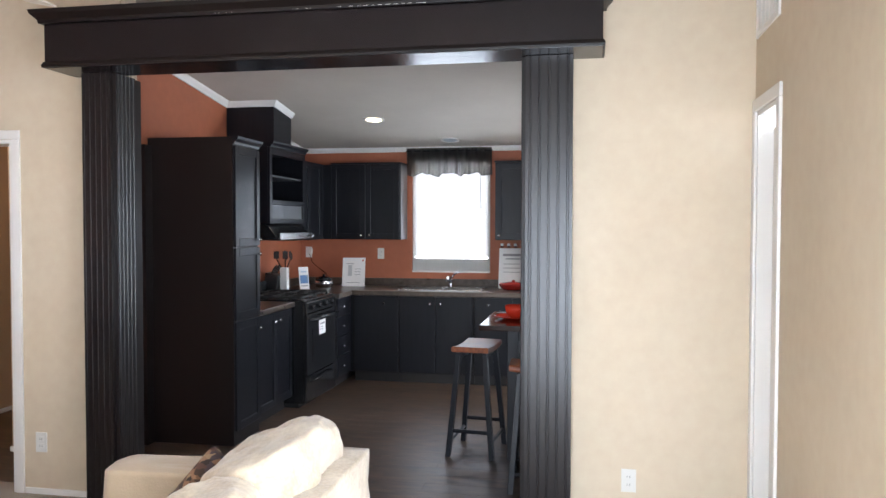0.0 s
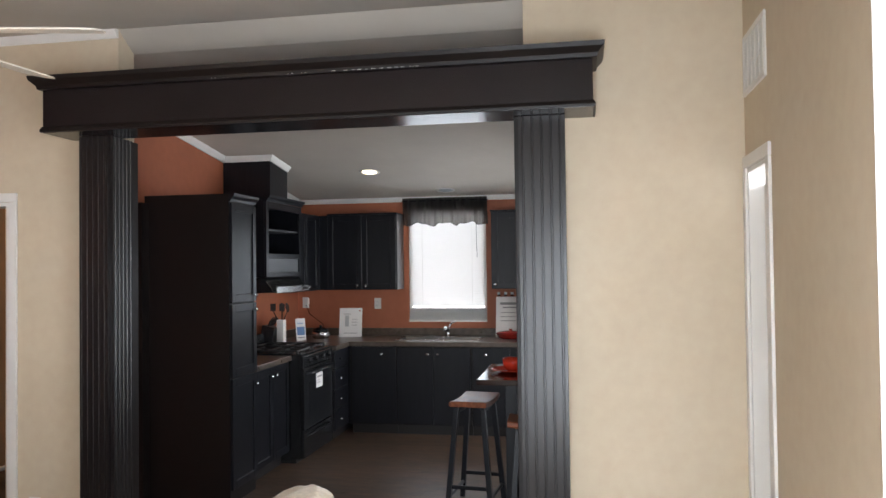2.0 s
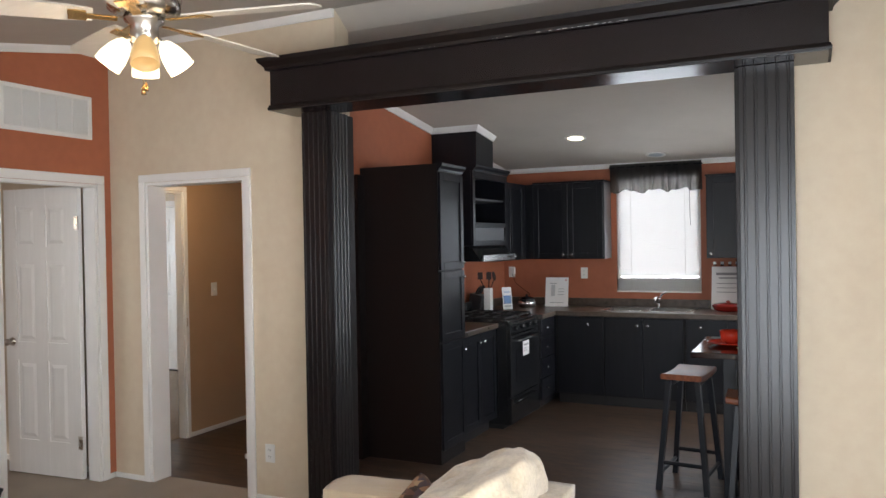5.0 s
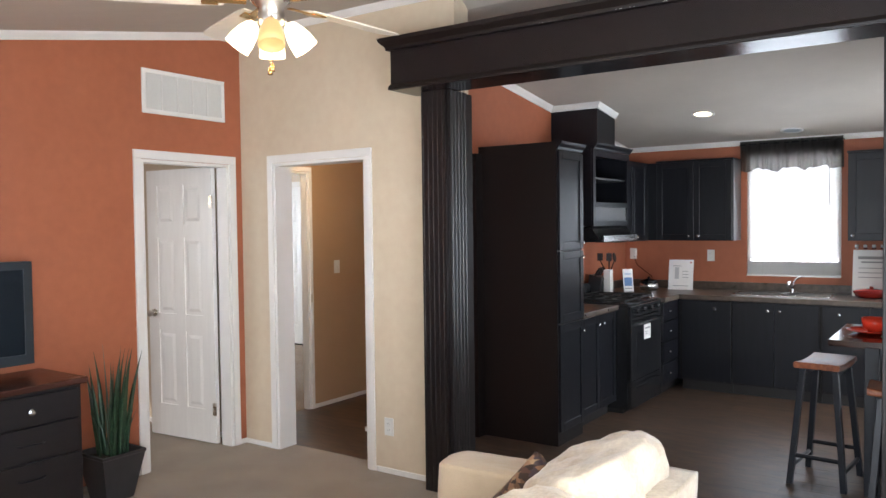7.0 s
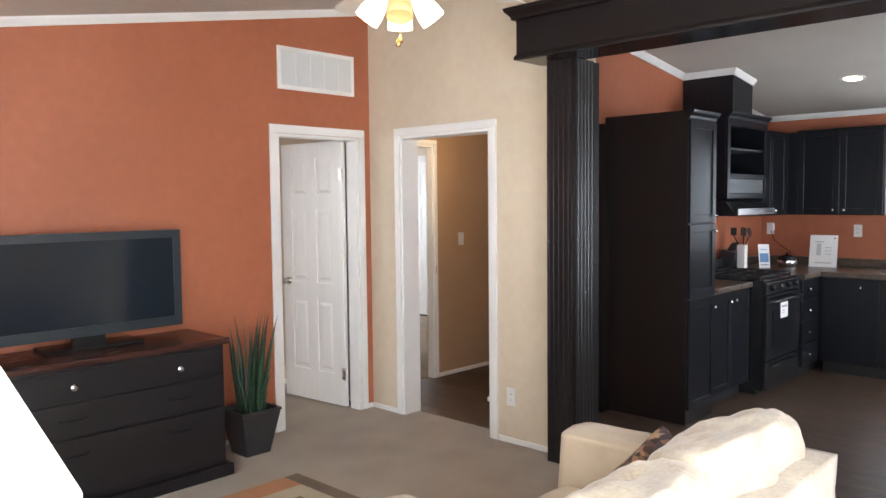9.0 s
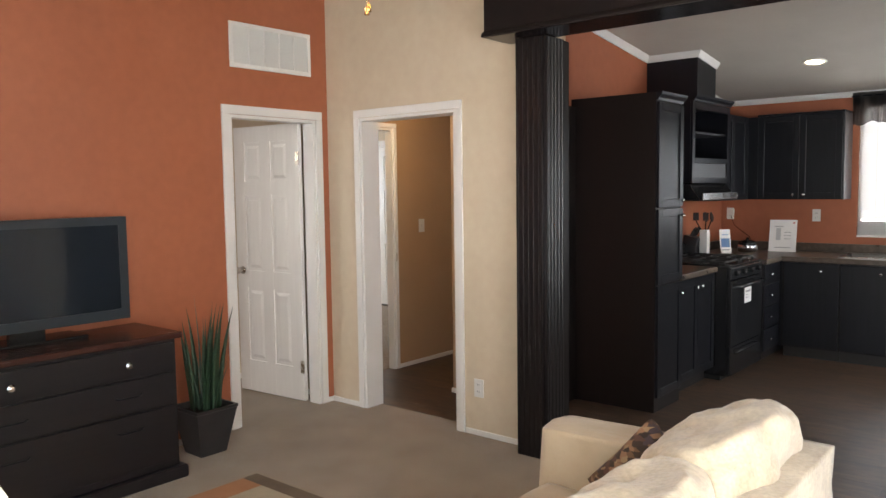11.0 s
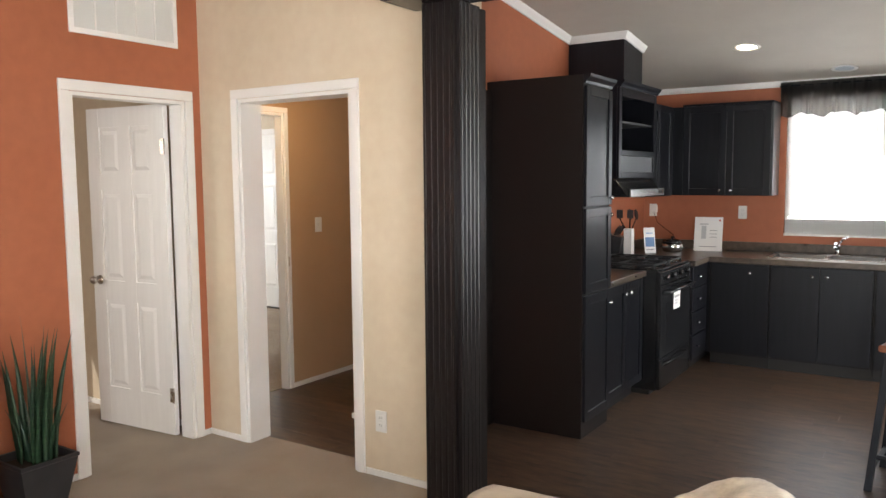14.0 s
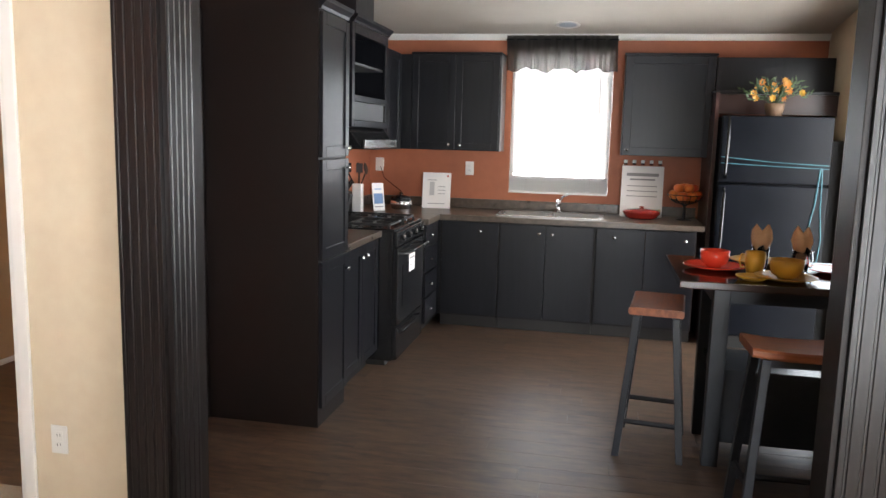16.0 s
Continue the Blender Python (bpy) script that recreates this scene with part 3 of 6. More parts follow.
# ---- doors ----
def six_panel(name, m, w, h, label, knob=True):
    """A white six-panel door in its own x (width) and z, 35 mm thick, hinged at x = 0."""
    root = thing(name, (0, 0, 0), label, "door")
    root.matrix_basis = m
    th = 0.035
    bm = bmesh.new()
    st, mid = 0.11, 0.10
    pw = (w - 2 * st - mid) / 2
    rows = [(0.24, 0.80), (0.93, 1.50), (1.60, h - 0.12)]
    xs = [0, st, st + pw, st + pw + mid, w - st, w]
    for a, b in ((xs[0], xs[1]), (xs[2], xs[3]), (xs[4], xs[5])):
        box(bm, a, b, 0, th, 0, h)
    zs = [0] + [v for r in rows for v in r] + [h]
    for k in range(0, 8, 2):
        for a, b in ((xs[1], xs[2]), (xs[3], xs[4])):
            box(bm, a, b, 0.0005, th - 0.0005, zs[k], zs[k + 1])
    part("leaf", finish(bm), DOORW, root)
    for z0, z1 in rows:
        for a, b in ((xs[1], xs[2]), (xs[3], xs[4])):
            bm = bmesh.new()
            box(bm, a, b, 0.010, th - 0.010, z0, z1)
            for y0, y1 in ((0.010, 0.002), (th - 0.010, th - 0.002)):
                i0, i1 = 0.022, 0.045
                lo = [bm.verts.new(p) for p in ((a + i0, y0, z0 + i0), (b - i0, y0, z0 + i0), (b - i0, y0, z1 - i0), (a + i0, y0, z1 - i0))]
                hi = [bm.verts.new(p) for p in ((a + i1, y1, z0 + i1), (b - i1, y1, z0 + i1), (b - i1, y1, z1 - i1), (a + i1, y1, z1 - i1))]
                for i in range(4):
                    bm.faces.new((lo[i], lo[(i + 1) % 4], hi[(i + 1) % 4], hi[i]))
                bm.faces.new(hi)
            part("panel", finish(bm), DOORW, root)
    for s, nm in (((-1, "knob"), (1, "knob")) if knob else ()):
        bm = bmesh.new()
        prof = [(0.030, 0), (0.031, 0.006), (0.012, 0.012), (0.011, 0.030), (0.022, 0.038), (0.027, 0.050), (0.022, 0.062), (0.0, 0.066)]
        rot = Matrix.Rotation(radians(90 if s < 0 else -90), 3, "X")
        lathe(bm, prof, 16, c=(w - 0.065, 0 if s < 0 else th, 0.93), m=rot)
        part(nm, finish(bm, smooth=True), NICKEL, root)
    for z in (0.25, h - 0.25):
        bm = bmesh.new()
        box(bm, -0.006, 0.03, th + 0.0005, th + 0.003, z - 0.045, z + 0.045)
        lathe(bm, [(0.006, z - 0.047), (0.006, z + 0.047)], 10, c=(-0.004, th + 0.005, 0))
        part("hinge", finish(bm), NICKEL, root, "brushed nickel hinge")
    return local_parts(root)


# bedroom door, hinged at the far jamb, swung into the bedroom
six_panel("bedroom_door", Matrix.Translation((WX - 0.122, OD1 - 0.020, 0.012)) @ Matrix.Rotation(radians(184.5), 4, "Z"), 0.69, 2.01,
          "white six-panel interior door standing open into the bedroom")

# bedroom behind the terracotta wall
BX = -6.2
wall_x("wall_bedroom_far", BX - 0.1, BX, 0.5, WY1 + 0.0, lambda y: zl(y) + 0.05, [(1.2, 2.4, 0.9, 2.05)], CREAM)
setting("wall_bedroom_side", B((BX, WX - 0.1, 0.4, 0.5, 0, 3.0)), CREAM)
setting("wall_bedroom_back", B((BX, WX - 0.101, WY0 + 0.001, WY1, 0, 3.04)), CREAM)
slab("ceiling_bedroom", BX, WX - 0.1, ((0.4, zl(0.4)), (WY1, zl(WY1))))
setting("floor_bedroom_carpet", B((BX - 0.1, WX - 2.0, 0.4, WY1 - 0.01, -0.06, 0)), CARPET)
setting("baseboard", B((BX, WX - 0.1, WY0 - t, WY0, 0, 0.035)), WHITE)
six_panel("side_door", Matrix.Translation((RX + 0.10, 3.72, 0.012)) @ Matrix.Rotation(radians(90), 4, "Z"), 0.375, 1.99,
          "white six-panel interior door closed in the side wall", knob=False)

# entrance door, open inwards beside the eye
hx, hy, tx, ty = 0.725, -0.265, 0.440, 0.56
ang = math.atan2(ty - hy, tx - hx)
front = thing("entrance_door", (hx, hy, 0), "plain white entrance door standing open into the living room", "door")
front.matrix_basis = Matrix.Translation((hx, hy, 0.012)) @ Matrix.Rotation(ang, 4, "Z")
w = math.hypot(tx - hx, ty - hy)
part("leaf", B((0, w, -0.022, 0.022, 0, 2.01), bevel=0.003), DOORW, front)
for zz in ((0.2, 0.95), (1.1, 1.85)):
    part("panel", B((0.13, w - 0.13, 0.0225, 0.030, *zz), bevel=0.006), DOORW, front)
bm = bmesh.new()
lathe(bm, [(0.030, 0), (0.031, 0.006), (0.012, 0.012), (0.011, 0.030), (0.027, 0.050), (0.0, 0.066)], 16, c=(w - 0.07, -0.022, 0.95), m=Matrix.Rotation(radians(90), 3, "X"))
part("knob", finish(bm, smooth=True), NICKEL, front)
local_parts(front)

# hallway
# the hall: a tan wall along it with a cased opening to the long room, and the end of a nearer wall
HC = 2.30
TX = -4.42
wall_x("wall_hall_tan", TX - 0.06, TX, WY1, 7.0, lambda y: HC + 0.1, [(4.39, 5.175, 0, 2.05)], TAN)
setting("wall_hall_end_piece", B((-3.545, KX - 0.1, 4.88, 5.0, 0, HC)), TAN)
setting("wall_hall_side", B((-3.545, -3.445, 5.0, 7.0, 0, HC)), TAN)
setting("wall_hall_end", B((TX, -3.545, 6.9, 7.0, 0, HC)), TAN)
setting("ceiling_hall", B((TX, KX - 0.1, WY1, 7.0, HC, HC + 0.06)), CEIL)
trim_room = casing("trim_room_door", "x", TX, 4.39, 5.175, 2.05, 1, 0.065, w=0.04)
baseboard([(TX, TX + t, 5.22, 6.9), (-3.545, KX - 0.1, 4.88 - t, 4.88), (-3.545 - t, -3.545, 4.88 - t, 6.9)])
part("strike_plate", B((TX + 0.0165, TX + 0.019, 5.181, 5.197, 0.93, 1.0), bevel=0.0008, seg=1), NICKEL, trim_room, "brushed nickel strike plate")
hl = thing("hall_light", (-3.95, 4.75, HC), "frosted dome ceiling light in the hall, lit warm", "ceiling light")
bm = bmesh.new()
lathe(bm, [(0.15, HC - 0.001), (0.155, HC - 0.02), (0.14, HC - 0.025)], 28, c=(-3.95, 4.75, 0))
part("base_ring", finish(bm), WHITE, hl)
bm = bmesh.new()
lathe(bm, [(0.138, HC - 0.026), (0.125, HC - 0.07), (0.08, HC - 0.10), (0.0, HC - 0.112)], 28, c=(-3.95, 4.75, 0))
part("dome", finish(bm, smooth=True), mat("hall_dome", (0.9, 0.85, 0.75), 0.4, emit=((1, 0.84, 0.6), 3.0)), hl)
lamp("hall_bulb", "POINT", pose(-3.95, 4.75, HC - 0.16), 20, (1, 0.72, 0.42), radius=0.08)
# the long room beyond the hall
RB = 7.70
setting("floor_room_carpet", B((-8.6, TX - 0.06, WY1 + 0.001, RB + 0.1, -0.03, 0.004)), CARPET)
setting("wall_room_left", B((-8.7, -8.6, WY0, RB + 0.1, 0, 2.6)), CREAM)
setting("wall_room_front", B((-8.6, BX, WY0, WY1, 0, 2.6)), CREAM)
wall_y("wall_room_back", RB, RB + 0.1, -8.6, TX - 0.06, 2.6, [(-7.47, -6.64, 0, 2.11)], CREAM)
setting("ceiling_room", B((-8.7, TX - 0.06, WY1, RB + 0.1, 2.44, 2.50)), CEIL)
casing("trim_back_door", "y", RB, -7.47, -6.64, 2.11, -1, 0.09)
six_panel("back_door", Matrix.Translation((-6.66, RB + 0.06, 0.02)) @ Matrix.Rotation(radians(180), 4, "Z"), 0.79, 2.07,
          "white six-panel outside door, closed, in the far room")
setting("back_door_threshold", B((-7.45, -6.66, RB + 0.005, RB + 0.08, 0.0045, 0.019)), DARK)

# vinyl planks, joined where nobody could count them
def planks():
    rnd = random.Random(4)
    pw, pl = 0.152, 1.22
    shapes = {}
    made = 0
    for iy in range(0, 27):
        y0 = WY1 - 0.01 + iy * pw
        off = rnd.random() * pl
        x = -6.0 + off - pl
        while x < KR:
            xa, xb = max(x, -5.9), min(x + pl, KR)
            y1 = min(y0 + pw, BY)
            x += pl
            if xb - xa < 0.03 or y1 - y0 < 0.02:
                continue
            if y0 > 5.10:
                if xb > KX:
                    xa = max(xa, KX)
                elif y0 < 6.95 and xb > -4.46 and xa < -3.45:
                    xa, xb = max(xa, -4.47), min(xb, -3.45)
                else:
                    continue
            elif xa < -4.47:
                if xb < -4.45:
                    continue
                xa = -4.47
            yield xa, xb, y0, y1


floor_v = tagged(new("floor_vinyl"), label="dark brown wood-look vinyl plank floor", kind="structure")
cache = {}
for xa, xb, y0, y1 in planks():
    key = (round(xb - xa, 3), round(y1 - y0, 3))
    if key not in cache:
        bm = bmesh.new()
        g = 0.0002
        vs = box(bm, g, key[0] - g, g, key[1] - g, -0.008, 0.0)
        for v in vs[4:]:
            v.co.x += 0.0005 if v.co.x < 0.01 else -0.0005
            v.co.y += 0.0005 if v.co.y < 0.01 else -0.0005
        for v in vs[:4]:
            v.co.z = -0.008
        bmesh.ops.recalc_face_normals(bm, faces=bm.faces)
        cache[key] = mesh_of("plank", bm, VINYL)
    ob = new("plank", cache[key])
    ob.matrix_basis = Matrix.Translation((xa, y0, 0.0))
    ob.parent = floor_v

# return-air grille
def grille(at_x, y0, y1, z0, z1, out):
    g = thing("return_air_grille", (at_x, (y0 + y1) / 2, z0), "white metal return-air grille with fine louvres above the door", "vent")
    f = 0.028
    o = out
    lo, hi = min(at_x + o * 0.001, at_x + o * 0.012), max(at_x + o * 0.001, at_x + o * 0.012)
    part("frame", B((lo, hi, y0, y1, z0, z0 + f), (lo, hi, y0, y1, z1 - f, z1), (lo, hi, y0, y0 + f, z0 + f, z1 - f), (lo, hi, y1 - f, y1, z0 + f, z1 - f), bevel=0.002, seg=1), WHITE, g)
    part("backing", B((at_x + min(0, o * 0.002) + 0.0005, at_x + max(0, o * 0.002) + 0.0005, y0 + f, y1 - f, z0 + f, z1 - f)), mat("grille_back", (0.52, 0.50, 0.47), 0.7), g)
    n = 5
    for i in range(1, n):
        yy = y0 + f + (y1 - y0 - 2 * f) * i / n
        part("mullion", B((min(at_x + o * 0.003, at_x + o * 0.011), max(at_x + o * 0.003, at_x + o * 0.011), yy - 0.004, yy + 0.004, z0 + f, z1 - f)), WHITE, g)
    k = int((z1 - z0 - 2 * f) / 0.011)
    bm = bmesh.new()
    box(bm, -0.0005, 0.0005, y0 + f, y1 - f, -0.0055, 0.0055, Matrix.Rotation(radians(38 * o), 4, "Y"))
    me = mesh_of("louvre", finish(bm), VENT)
    for i in range(k):
        ob = new("louvre", me)
        ob.parent = g
        ob.matrix_basis = Matrix.Translation((at_x + o * 0.006 - g.matrix_basis.translation.x, -g.matrix_basis.translation.y, z0 + f + 0.011 * (i + 0.5) - g.matrix_basis.translation.z))
    return g


grille(WX, 3.367, 4.03, 2.331, 2.619, 1)
grille(RX, 3.70, 4.14, 2.425, 2.71, -1)


def outlet(at, axis, out, label="white duplex wall outlet", w=0.072, h=0.115, switch=False):
    root = thing("wall_switch" if switch else "wall_outlet", at, label, "light switch" if switch else "outlet")
    x, y, z = at
    def bx(u0, u1, d0, d1, z0, z1):
        lo, hi = sorted((d0 * out, d1 * out))
        return (x + lo, x + hi, y + u0, y + u1, z + z0, z + z1) if axis == "x" else (x + u0, x + u1, y + lo, y + hi, z + z0, z + z1)
    part("plate", B(bx(-w / 2, w / 2, 0.0005, 0.006, -h / 2, h / 2), bevel=0.002), PLASTIC, root)
    if switch:
        part("toggle", B(bx(-0.006, 0.006, 0.0065, 0.016, -0.012, 0.012), bevel=0.002), PLASTIC, root)
    else:
        for dz in (-0.02, 0.02):
            s = part("socket", B(bx(-0.017, 0.017, 0.0062, 0.008, dz - 0.014, dz + 0.014), bevel=0.002), PLASTIC, root)
            part("slot", B(bx(-0.008, -0.006, 0.0081, 0.0086, dz - 0.005, dz + 0.006), bx(0.005, 0.007, 0.0081, 0.0086, dz - 0.005, dz + 0.006)), DARK, s)
    return root


outlet((-2.766, WY0, 0.30), "y", -1)
outlet((0.518, WY0, 0.285), "y", -1)
outlet((-1.855, BY, 1.245), "y", -1)
outlet((TX, 5.53, 1.22), "x", 1, "white light switch on the tan hall wall", switch=True)


# ---- cabinets ----
def knob_on(parent, at, axis, out, m=CHROME, r=0.013):
    bm = bmesh.new()
    prof = [(0.005, 0), (0.005, 0.010), (r, 0.015), (r, 0.021), (r * 0.6, 0.026), (0.0, 0.027)]
    rot = Matrix.Rotation(radians(90 * out), 3, "Y") if axis == "x" else Matrix.Rotation(radians(-90 * out), 3, "X")
    lathe(bm, prof, 12, c=at, m=rot)
    return part("knob", finish(bm, smooth=True), m, parent, "round chrome knob")


def shaker(parent, axis, face, out, a, b, z0, z1, m=ESPC, st=0.055, knob=None):
    """A door with a recessed panel on the face plane, spanning a..b along the wall."""
    g = 0.0015
    a, b, z0, z1 = a + g, b - g, z0 + g, z1 - g

    def bx(u0, u1, d0, d1, zz0, zz1):
        lo, hi = sorted((face + out * d0, face + out * d1))
        return (lo, hi, u0, u1, zz0, zz1) if axis == "x" else (u0, u1, lo, hi, zz0, zz1)
    d = part("door", B(bx(a, a + st, 0.001, 0.019, z0, z1), bx(b - st, b, 0.001, 0.019, z0, z1), bx(a + st, b - st, 0.001, 0.019, z0, z0 + st), bx(a + st, b - st, 0.001, 0.019, z1 - st, z1), bevel=0.002, seg=1), m, parent)
    part("door_panel", B(bx(a + st, b - st, 0.002, 0.010, z0 + st, z1 - st)), m, d)
    if knob:
        u, z = knob
        at = (face + out * 0.019, u, z) if axis == "x" else (u, face + out * 0.019, z)
        knob_on(d, at, axis, out)
    return d


def slab_door(parent, axis, face, out, a, b, z0, z1, name="door", m=ESPC, knob=None):
    g = 0.0015
    lo, hi = sorted((face + out * 0.001, face + out * 0.018))
    bx = (lo, hi, a + g, b - g, z0 + g, z1 - g) if axis == "x" else (a + g, b - g, lo, hi, z0 + g, z1 - g)
    d = part(name, B(bx, bevel=0.003), m, parent)
    if knob:
        u, z = knob
        at = (face + out * 0.018, u, z) if axis == "x" else (u, face + out * 0.018, z)
        knob_on(d, at, axis, out)
    return d


# pantry
PX, PY0, PY1 = -2.11, 5.27, 5.69
pantry = thing("pantry_cabinet", ((PX + KX) / 2, (PY0 + PY1) / 2, 0), "tall espresso pantry cabinet with crown moulding and closed doors", "cabinet")
part("body", B((KX + 0.001, PX, PY0, PY1, 0.0, 2.160), bevel=0.001, seg=1), ESP, pantry)
part("scribe_strip", B((KX + 0.001, KX + 0.035, PY0 - 0.09, PY0 - 0.0005, 0.0, 2.107)), ESP, pantry)
bm = bmesh.new()
mitred(bm, [(0, 0), (0.012, 0), (0.018, 0.016), (0.04, 0.036), (0.044, 0.055), (0, 0.055)], [(PX + 0.0005, PY0), (PX + 0.0005, PY1)], [(1, 0.0), (1, 0.0)], 2.108)
part("crown", finish(bm), ESPC, pantry)
shaker(pantry, "x", PX, 1, PY0 + 0.01, PY1 - 0.005, 1.396, 2.098, knob=(PY1 - 0.045, 1.44))
shaker(pantry, "x", PX, 1, PY0 + 0.01, PY1 - 0.005, 0.878, 1.386, knob=(PY1 - 0.045, 1.335))
shaker(pantry, "x", PX, 1, PY0 + 0.01, PY1 - 0.005, 0.10, 0.868, knob=(PY1 - 0.045, 0.785))

# base cabinet beside the range
BX0 = -2.14
base_l = thing("base_cabinet", (-2.4, 6.1, 0), "espresso base cabinet with two doors beside the range", "cabinet")
part("body", B((KX + 0.001, BX0, PY1 + 0.002, 6.395, 0.10, 0.862)), ESP, base_l)
part("toe_kick", B((KX + 0.001, BX0 - 0.06, PY1 + 0.002, 6.395, 0, 0.099)), ESPIN, base_l)
shaker(base_l, "x", BX0, 1, PY1 + 0.01, 6.052, 0.11, 0.855, knob=(6.005, 0.785))
shaker(base_l, "x", BX0, 1, 6.052, 6.39, 0.11, 0.855, knob=(6.10, 0.785))

# corner and sink run
FB = 7.60
corner = thing("corner_cabinet", (-2.4, 7.6, 0), "espresso corner base cabinet", "cabinet")
part("body", B((KX + 0.001, -2.00, 7.165, BY - 0.001, 0.10, 0.862)), ESP, corner)
part("toe_kick", B((KX + 0.001, -2.06, 7.165, BY - 0.001, 0, 0.099)), ESPIN, corner)
part("filler", B((-1.999, -1.965, FB + 0.002, FB + 0.03, 0.10, 0.862)), ESPC, corner)
drawers = [(7.17, 7.58, 0.69, 0.855), (7.17, 7.58, 0.50, 0.68), (7.17, 7.58, 0.31, 0.49), (7.17, 7.58, 0.11, 0.30)]
for a, b, z0, z1 in drawers:
    d = slab_door(corner, "x", -2.00, 1, a, b, z0, z1, "drawer")
    knob_on(d, (-1.982, 7.30, (z0 + z1) / 2), "x", 1, r=0.009)
runs = [("base_cabinet", -1.964, -1.50, [(-1.95, -1.50, -1.645)]), ("sink_cabinet", -1.498, -0.76, [(-1.49, -1.135, -1.185), (-1.135, -0.77, -1.085)]), ("base_cabinet", -0.758, -0.02, [(-0.75, -0.39, -0.62), (-0.39, -0.03, -0.10)])]
for nm, a, b, ds in runs:
    c = thing(nm, ((a + b) / 2, 7.9, 0), "espresso %s base cabinet with plain doors and round knobs" % ("sink" if "sink" in nm else "kitchen"), "cabinet")
    part("body", B((a, b, FB, BY - 0.001, 0.10, 0.862)), ESP, c)
    part("toe_kick", B((a, b, FB + 0.06, BY - 0.001, 0, 0.099)), ESPIN, c)
    for d0, d1, k in ds:
        slab_door(c, "y", FB, -1, d0, d1, 0.11, 0.855, knob=(k, 0.785))

# worktop in three pieces with a raised back edge
CT0, CT1 = 0.863, 0.905
top = thing("worktop", (-2.0, 7.9, CT0), "mottled dark brown laminate worktop with a low upstand", "worktop")
part("range_side", B((KX + 0.001, -2.10, PY1 + 0.003, 6.398, CT0, CT1), bevel=0.006), COUNTER, top)
part("corner_piece", B((KX + 0.001, -1.965, 7.162, FB - 0.035, CT0, CT1), bevel=0.004), COUNTER, top)
SX0, SX1, SY0, SY1 = -1.545, -0.70, 7.70, 8.12
part("window_side", B((KX + 0.001, SX0 + 0.015, FB - 0.034, BY - 0.001, CT0, CT1), (SX1 - 0.015, 0.03, FB - 0.034, BY - 0.001, CT0, CT1), (SX0 + 0.0151, SX1 - 0.0151, FB - 0.034, SY0 + 0.015, CT0, CT1), (SX0 + 0.0151, SX1 - 0.0151, SY1 - 0.015, BY - 0.001, CT0, CT1)), COUNTER, top)
part("upstand", B((KX + 0.02, 0.03, BY - 0.02, BY - 0.0015, CT1 + 0.0005, 0.985), bevel=0.003), COUNTER, top)
part("upstand", B((KX + 0.0015, KX + 0.019, 7.165, BY - 0.0015, CT1 + 0.0005, 0.985), bevel=0.003), COUNTER, top)
part("upstand", B((KX + 0.0015, KX + 0.019, PY1 + 0.004, 6.398, CT1 + 0.0005, 0.985), bevel=0.003), COUNTER, top)

# sink
sink = thing("kitchen_sink", (-1.1, 7.9, CT1), "stainless steel double-bowl sink set into the worktop", "sink")
bm = bmesh.new()
rim = CT1 + 0.006
bowls = [(SX0 + 0.035, -1.14, SY0 + 0.035, SY1 - 0.075), (-1.105, SX1 - 0.035, SY0 + 0.035, SY1 - 0.075)]
xs = [SX0, bowls[0][0], bowls[0][1], bowls[1][0], bowls[1][1], SX1]
for i in range(5):
    if i in (1, 3):
        box(bm, xs[i], xs[i + 1], SY0, bowls[0][2], CT1 + 0.0005, rim)
        box(bm, xs[i], xs[i + 1], bowls[0][3], SY1, CT1 + 0.0005, rim)
    else:
        box(bm, xs[i], xs[i + 1], SY0, SY1, CT1 + 0.0005, rim)
part("rim", finish(bm), STEEL, sink)
for x0, x1, y0, y1 in bowls:
    bm = bmesh.new()
    tp = [bm.verts.new(p) for p in ((x0, y0, rim), (x1, y0, rim), (x1, y1, rim), (x0, y1, rim))]
    i = 0.03
    bt = [bm.verts.new(p) for p in ((x0 + i, y0 + i, rim - 0.17), (x1 - i, y0 + i, rim - 0.17), (x1 - i, y1 - i, rim - 0.17), (x0 + i, y1 - i, rim - 0.17))]
    for k in range(4):
        bm.faces.new((tp[k], bt[k], bt[(k + 1) % 4], tp[(k + 1) % 4]))
    bm.faces.new(bt)
    # darker copy of the rim's steel: the bowl's shade is in its colour
    bw = part("bowl", bm, mat("shaded_bowl_steel", (0.20, 0.19, 0.18), 0.38, 1.0), sink)
    bm = bmesh.new()
    lathe(bm, [(0.04, 0.0), (0.04, 0.004), (0.02, 0.002), (0.0, 0.002)], 16, c=((x0 + x1) / 2, (y0 + y1) / 2, rim - 0.1695))
    part("drain", finish(bm), CHROME, bw)

fau = thing("kitchen_faucet", (-1.075, 8.085, rim), "chrome kitchen tap with a low arched spout and a lever", "tap")
bm = bmesh.new()
lathe(bm, [(0.028, 0), (0.028, 0.008), (0.019, 0.02), (0.018, 0.06), (0.024, 0.068), (0.022, 0.082), (0.0, 0.09)], 16, c=(-1.075, 8.085, rim + 0.0005))
part("base", finish(bm, smooth=True), CHROME, fau)
bm = bmesh.new()
tube(bm, [(-1.075, 8.08, rim + 0.06), (-1.075, 8.05, rim + 0.085), (-1.075, 7.99, rim + 0.105), (-1.075, 7.93, rim + 0.10), (-1.075, 7.90, rim + 0.08)], [0.015, 0.015, 0.014, 0.013, 0.012], 10)
part("spout", finish(bm, smooth=True), CHROME, fau)
bm = bmesh.new()
